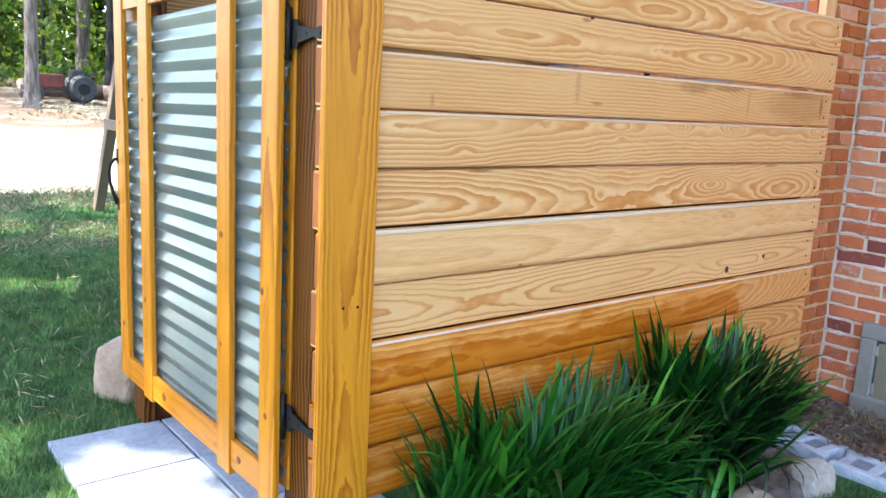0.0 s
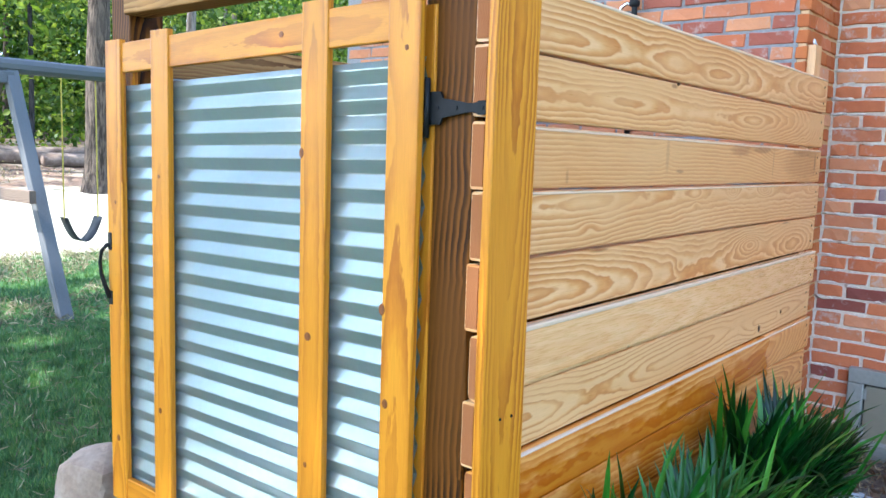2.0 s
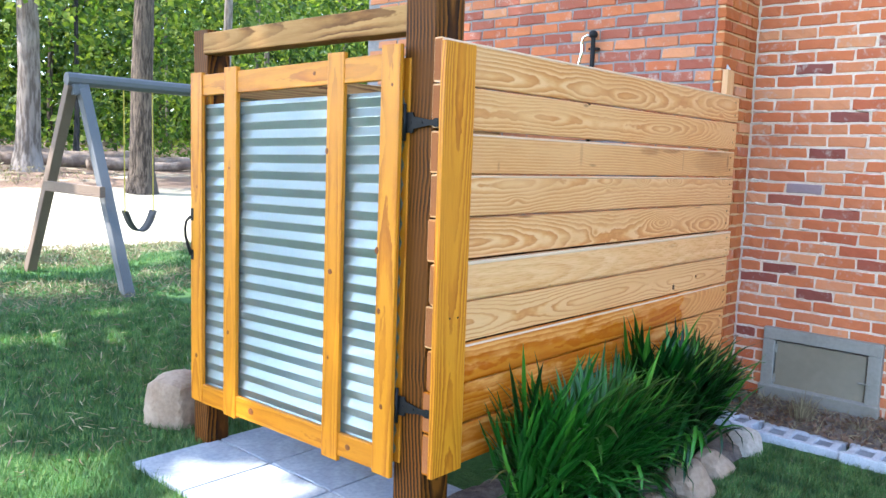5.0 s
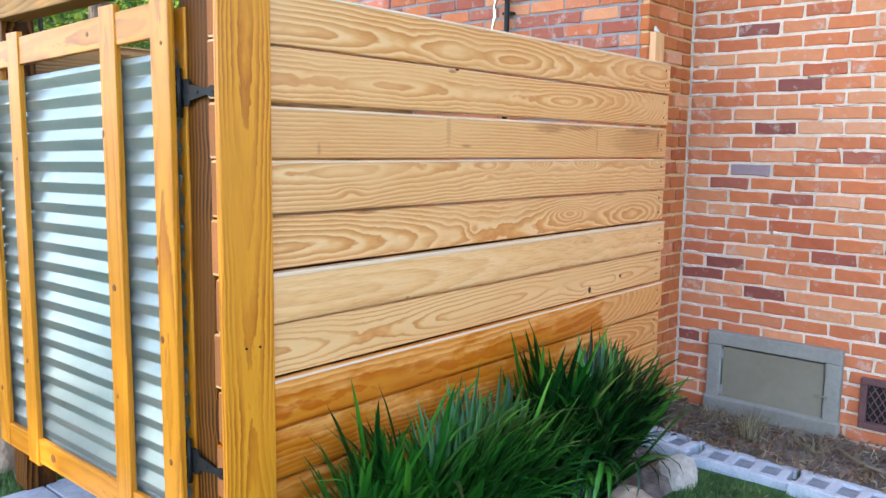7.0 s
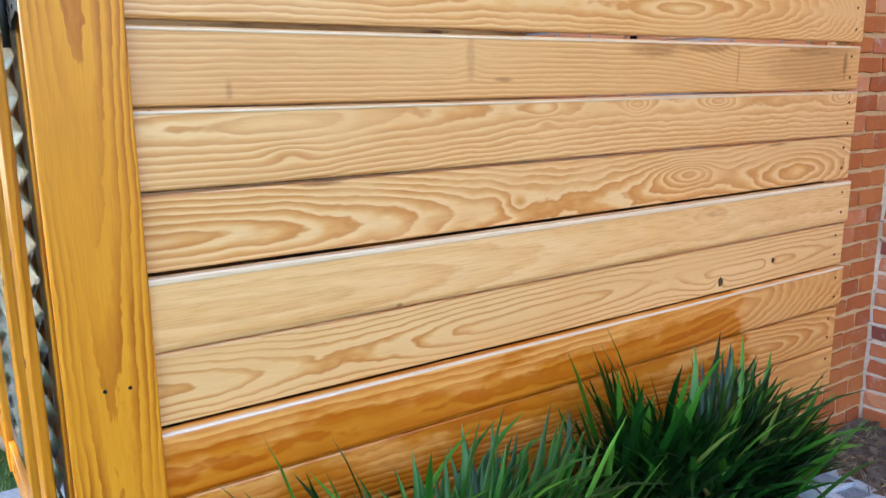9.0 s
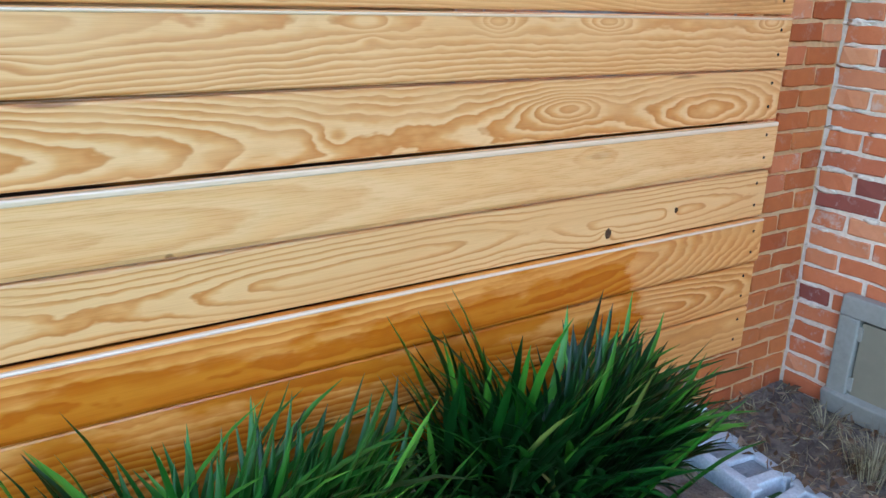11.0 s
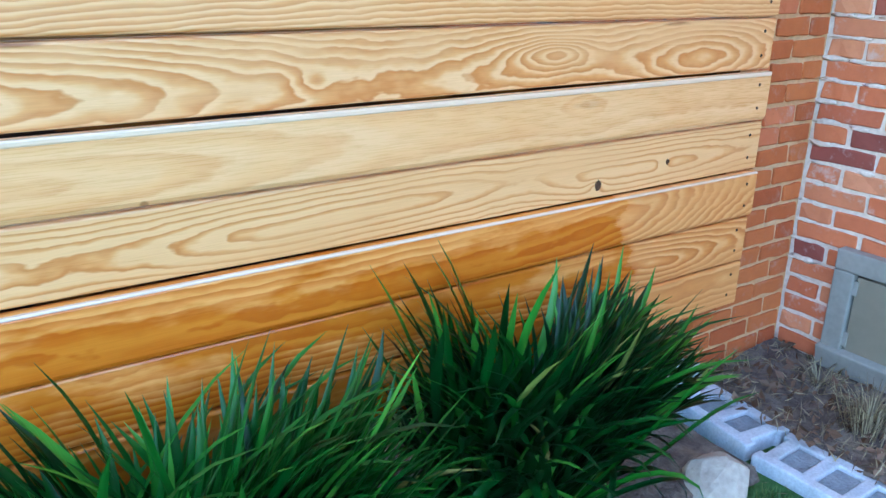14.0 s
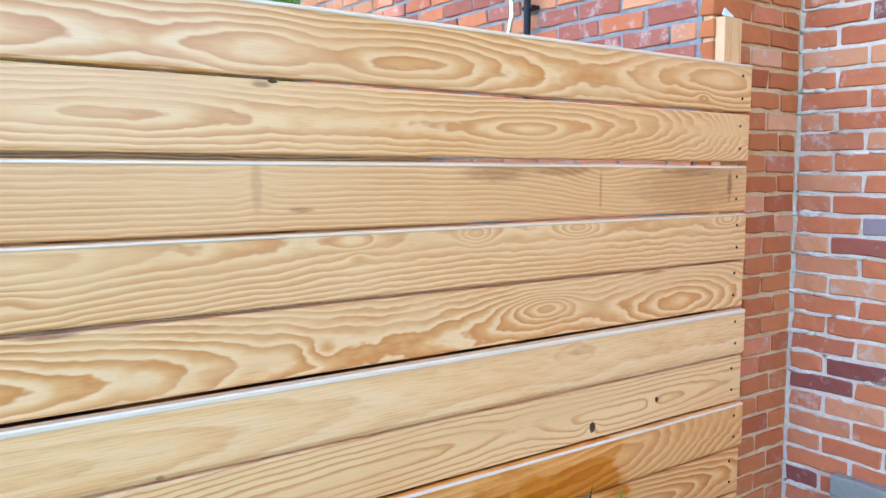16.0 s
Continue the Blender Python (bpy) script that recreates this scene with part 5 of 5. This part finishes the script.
for i in range(34):
    x, y = rng.uniform(-4, 42), rng.uniform(25, 52)
    tree(x, y, rng.uniform(0.08, 0.2), rng.uniform(11, 16), (BARK_DARK, BARK, BARK_PALE)[i % 3], 40 + i, "slim straight trunk deep in the woods", 160)

# woodland foliage: clumps of leaves with gaps, and low brush
def woods(name, count, lo, hi, size, thin, seed, label):
    rng = np.random.default_rng(seed)
    c = rng.uniform(0, 1, (count, 3)) * (np.array(hi) - np.array(lo)) + lo
    w = np.array([noise.noise((p[0] * 0.42, p[1] * 0.42, p[2] * 0.5 + seed)) + 0.5 * noise.noise((p[0] * 1.2, p[1] * 1.2, p[2] * 1.3)) for p in c])
    c = c[w > thin]
    c[:, 2] += 0.05 * (c[:, 1] - 9)
    s = rng.uniform(size[0], size[1], len(c))
    return tagged(new(name, cards(name, c, s, LEAF, 0.62, None, rng)), label, "foliage", kind="stuff")


woods("woodland_foliage", 150000, (-2, 24, 2.2), (36, 46, 13), (0.14, 0.36), 0.10, 1, "sunlit green leaves filling the woods")
woods("woodland_brush", 26000, (-6, 27, -0.3), (40, 44, 2.2), (0.15, 0.40), -0.05, 2, "low shaded brush under the trees")
woods("deep_foliage", 95000, (-8, 46, -1), (60, 66, 24), (0.45, 0.9), -0.45, 4, "deep shaded green of the far woods")
woods("near_leaves", 9000, (2, 18, 3.9), (16, 23, 9), (0.14, 0.30), 0.14, 3, "bright leaf sprays hanging over the lawn")

# logs, brush pile and tractor at the lawn's far edge
for (x, y, ln, r, rz, lab) in ((6.6, 26.4, 5.0, 0.30, 12, "long pale fallen log"), (9.4, 23.6, 6.0, 0.24, -20, "weathered fallen log by the woods"), (10.6, 22.6, 3.4, 0.20, -8, "short sawn log by the woods"), (9.0, 25.2, 5.0, 0.28, -16, "dark log behind the others")):
    pts = [(-ln / 2 + ln * k / 6, 0.06 * math.sin(k * 2.1), 0.05 * math.sin(k * 1.3)) for k in range(7)]
    thing("fallen_log", tube(pts, r, 12, [r * (1 - 0.05 * k) for k in range(7)]), LOGWOOD, pose(x, y, ground_height(x, y) + r * 0.85, 0, 0, rz), lab, "log", "fallen logs", smooth=True)
pts = np.random.default_rng(8).normal(size=(700, 3)) * (1.6, 0.4, 0.12) + (4.6, 18.6, 0.62)
tagged(new("dry_brush", cards("dry_brush", pts, np.random.default_rng(9).uniform(0.05, 0.16, 700), STRAW, 0.3)), "low pale dry brush line on the lawn", "brush", kind="stuff")
gx, gy = 4.75, 24.4
gz = ground_height(gx, gy)
tractor = empty("old_tractor", (gx, gy, gz), "old faded red garden tractor parked by the woods", "tractor")
part("hood", box(0.95, 0.5, 0.42, 0.06), RED_PAINT, tractor, pose(-0.2, 0, 0.62))
part("chassis", box(1.9, 0.42, 0.14, 0.02), RUBBER, tractor, pose(0.1, 0, 0.42))
part("seat", box(0.4, 0.42, 0.34, 0.06), RUBBER, tractor, pose(0.66, 0, 0.82))
part("steering_wheel", tube([(0.2 + 0.14 * math.cos(a / 8 * 6.283), 0.14 * math.sin(a / 8 * 6.283), 1.0) for a in range(9)], 0.015, 6), RUBBER, tractor)
for (x, yy, r) in ((0.75, -0.36, 0.42), (0.75, 0.36, 0.42), (-0.55, -0.33, 0.26), (-0.55, 0.33, 0.26)):
    w = disc(r, 0.2, 24)
    wheel = part("wheel", w, RUBBER, tractor, pose(x, yy, r, 90, 0, 0))
    part("rim", disc(r * 0.5, 0.22, 16), BLACK_IRON, wheel)

# ---- shade trees: unseen crowns added between the sun and the shower, with a few gaps ----
# ground spots to stay sunlit; crowns get no leaves in line with them
GAPS = [(-0.75, 1.55, 0.20), (-0.95, 1.85, 0.16), (-0.33, 0.98, 0.22), (-0.60, 0.62, 0.22), (-0.85, 0.25, 0.2), (-0.16, 0.30, 0.08), (-0.9, 2.4, 0.18), (0.4, 3.9, 0.28), (-0.6, 3.3, 0.12), (1.0, 5.9, 0.35), (2.6, 7.6, 0.55), (1.2, 7.9, 0.3), (-0.4, 5.0, 0.2), (3.4, 6.4, 0.4), (0.2, 6.6, 0.35), (1.9, 5.2, 0.3), (2.2, 6.4, 0.3), (0.9, 4.6, 0.12), (-0.1, 4.1, 0.14), (-0.5, 7.2, 0.5), (1.6, 7.2, 0.4)]


def shade_tree(x, y, height, rx, ry, rz, count, seed):
    rng = np.random.default_rng(seed)
    ob = empty("shade_tree", (x, y, 0), "unseen tall broad-crowned tree shading the yard", "tree", "shade trees")
    part("trunk", trunk_mesh(0.32, height, seed), BARK, ob, smooth=True)
    for k in range(7):
        a, h, ln = k * 0.9 + seed, height * (0.55 + 0.05 * k), rng.uniform(2.0, 3.5)
        p = [(0.02 * h, 0, h), (math.cos(a) * ln * 0.5, math.sin(a) * ln * 0.5, h + 1.0), (math.cos(a) * ln, math.sin(a) * ln, h + 2.2)]
        part("limb", tube(p, 0.1, 7, [0.14, 0.09, 0.03]), BARK, ob, smooth=True)
    c = rng.normal(size=(count * 2, 3))
    c = c / np.linalg.norm(c, axis=1)[:, None] * rng.uniform(0.2, 1, (count * 2, 1)) ** 0.5 * (rx, ry, rz) + (0, 0, height)
    g = c + (x, y, 0)
    land = g[:, :2] - g[:, 2:3] * np.array([[SUN.x / SUN.z, SUN.y / SUN.z]])
    ok = land[:, 1] < 8.2 + 0.8 * np.sin(land[:, 0] * 1.7)
    for (u, v, r) in GAPS:
        ok &= np.hypot(land[:, 0] - u, land[:, 1] - v) > r + 0.10
    c = c[ok][:count]
    put_part("crown", cards("crown", c, rng.uniform(0.22, 0.42, len(c)), LEAF_SHADE, 0.7, None, rng), ob)
    return ob


shade_tree(-6.2, 3.0, 10.5, 4.6, 4.6, 1.6, 6000, 71)
shade_tree(-6.0, 9.6, 10.5, 4.8, 4.6, 1.6, 6000, 72)
shade_tree(-3.2, 6.4, 11.0, 4.6, 5.0, 1.5, 6000, 73)
shade_tree(-3.6, -0.6, 10.5, 4.4, 4.2, 1.5, 5000, 74)
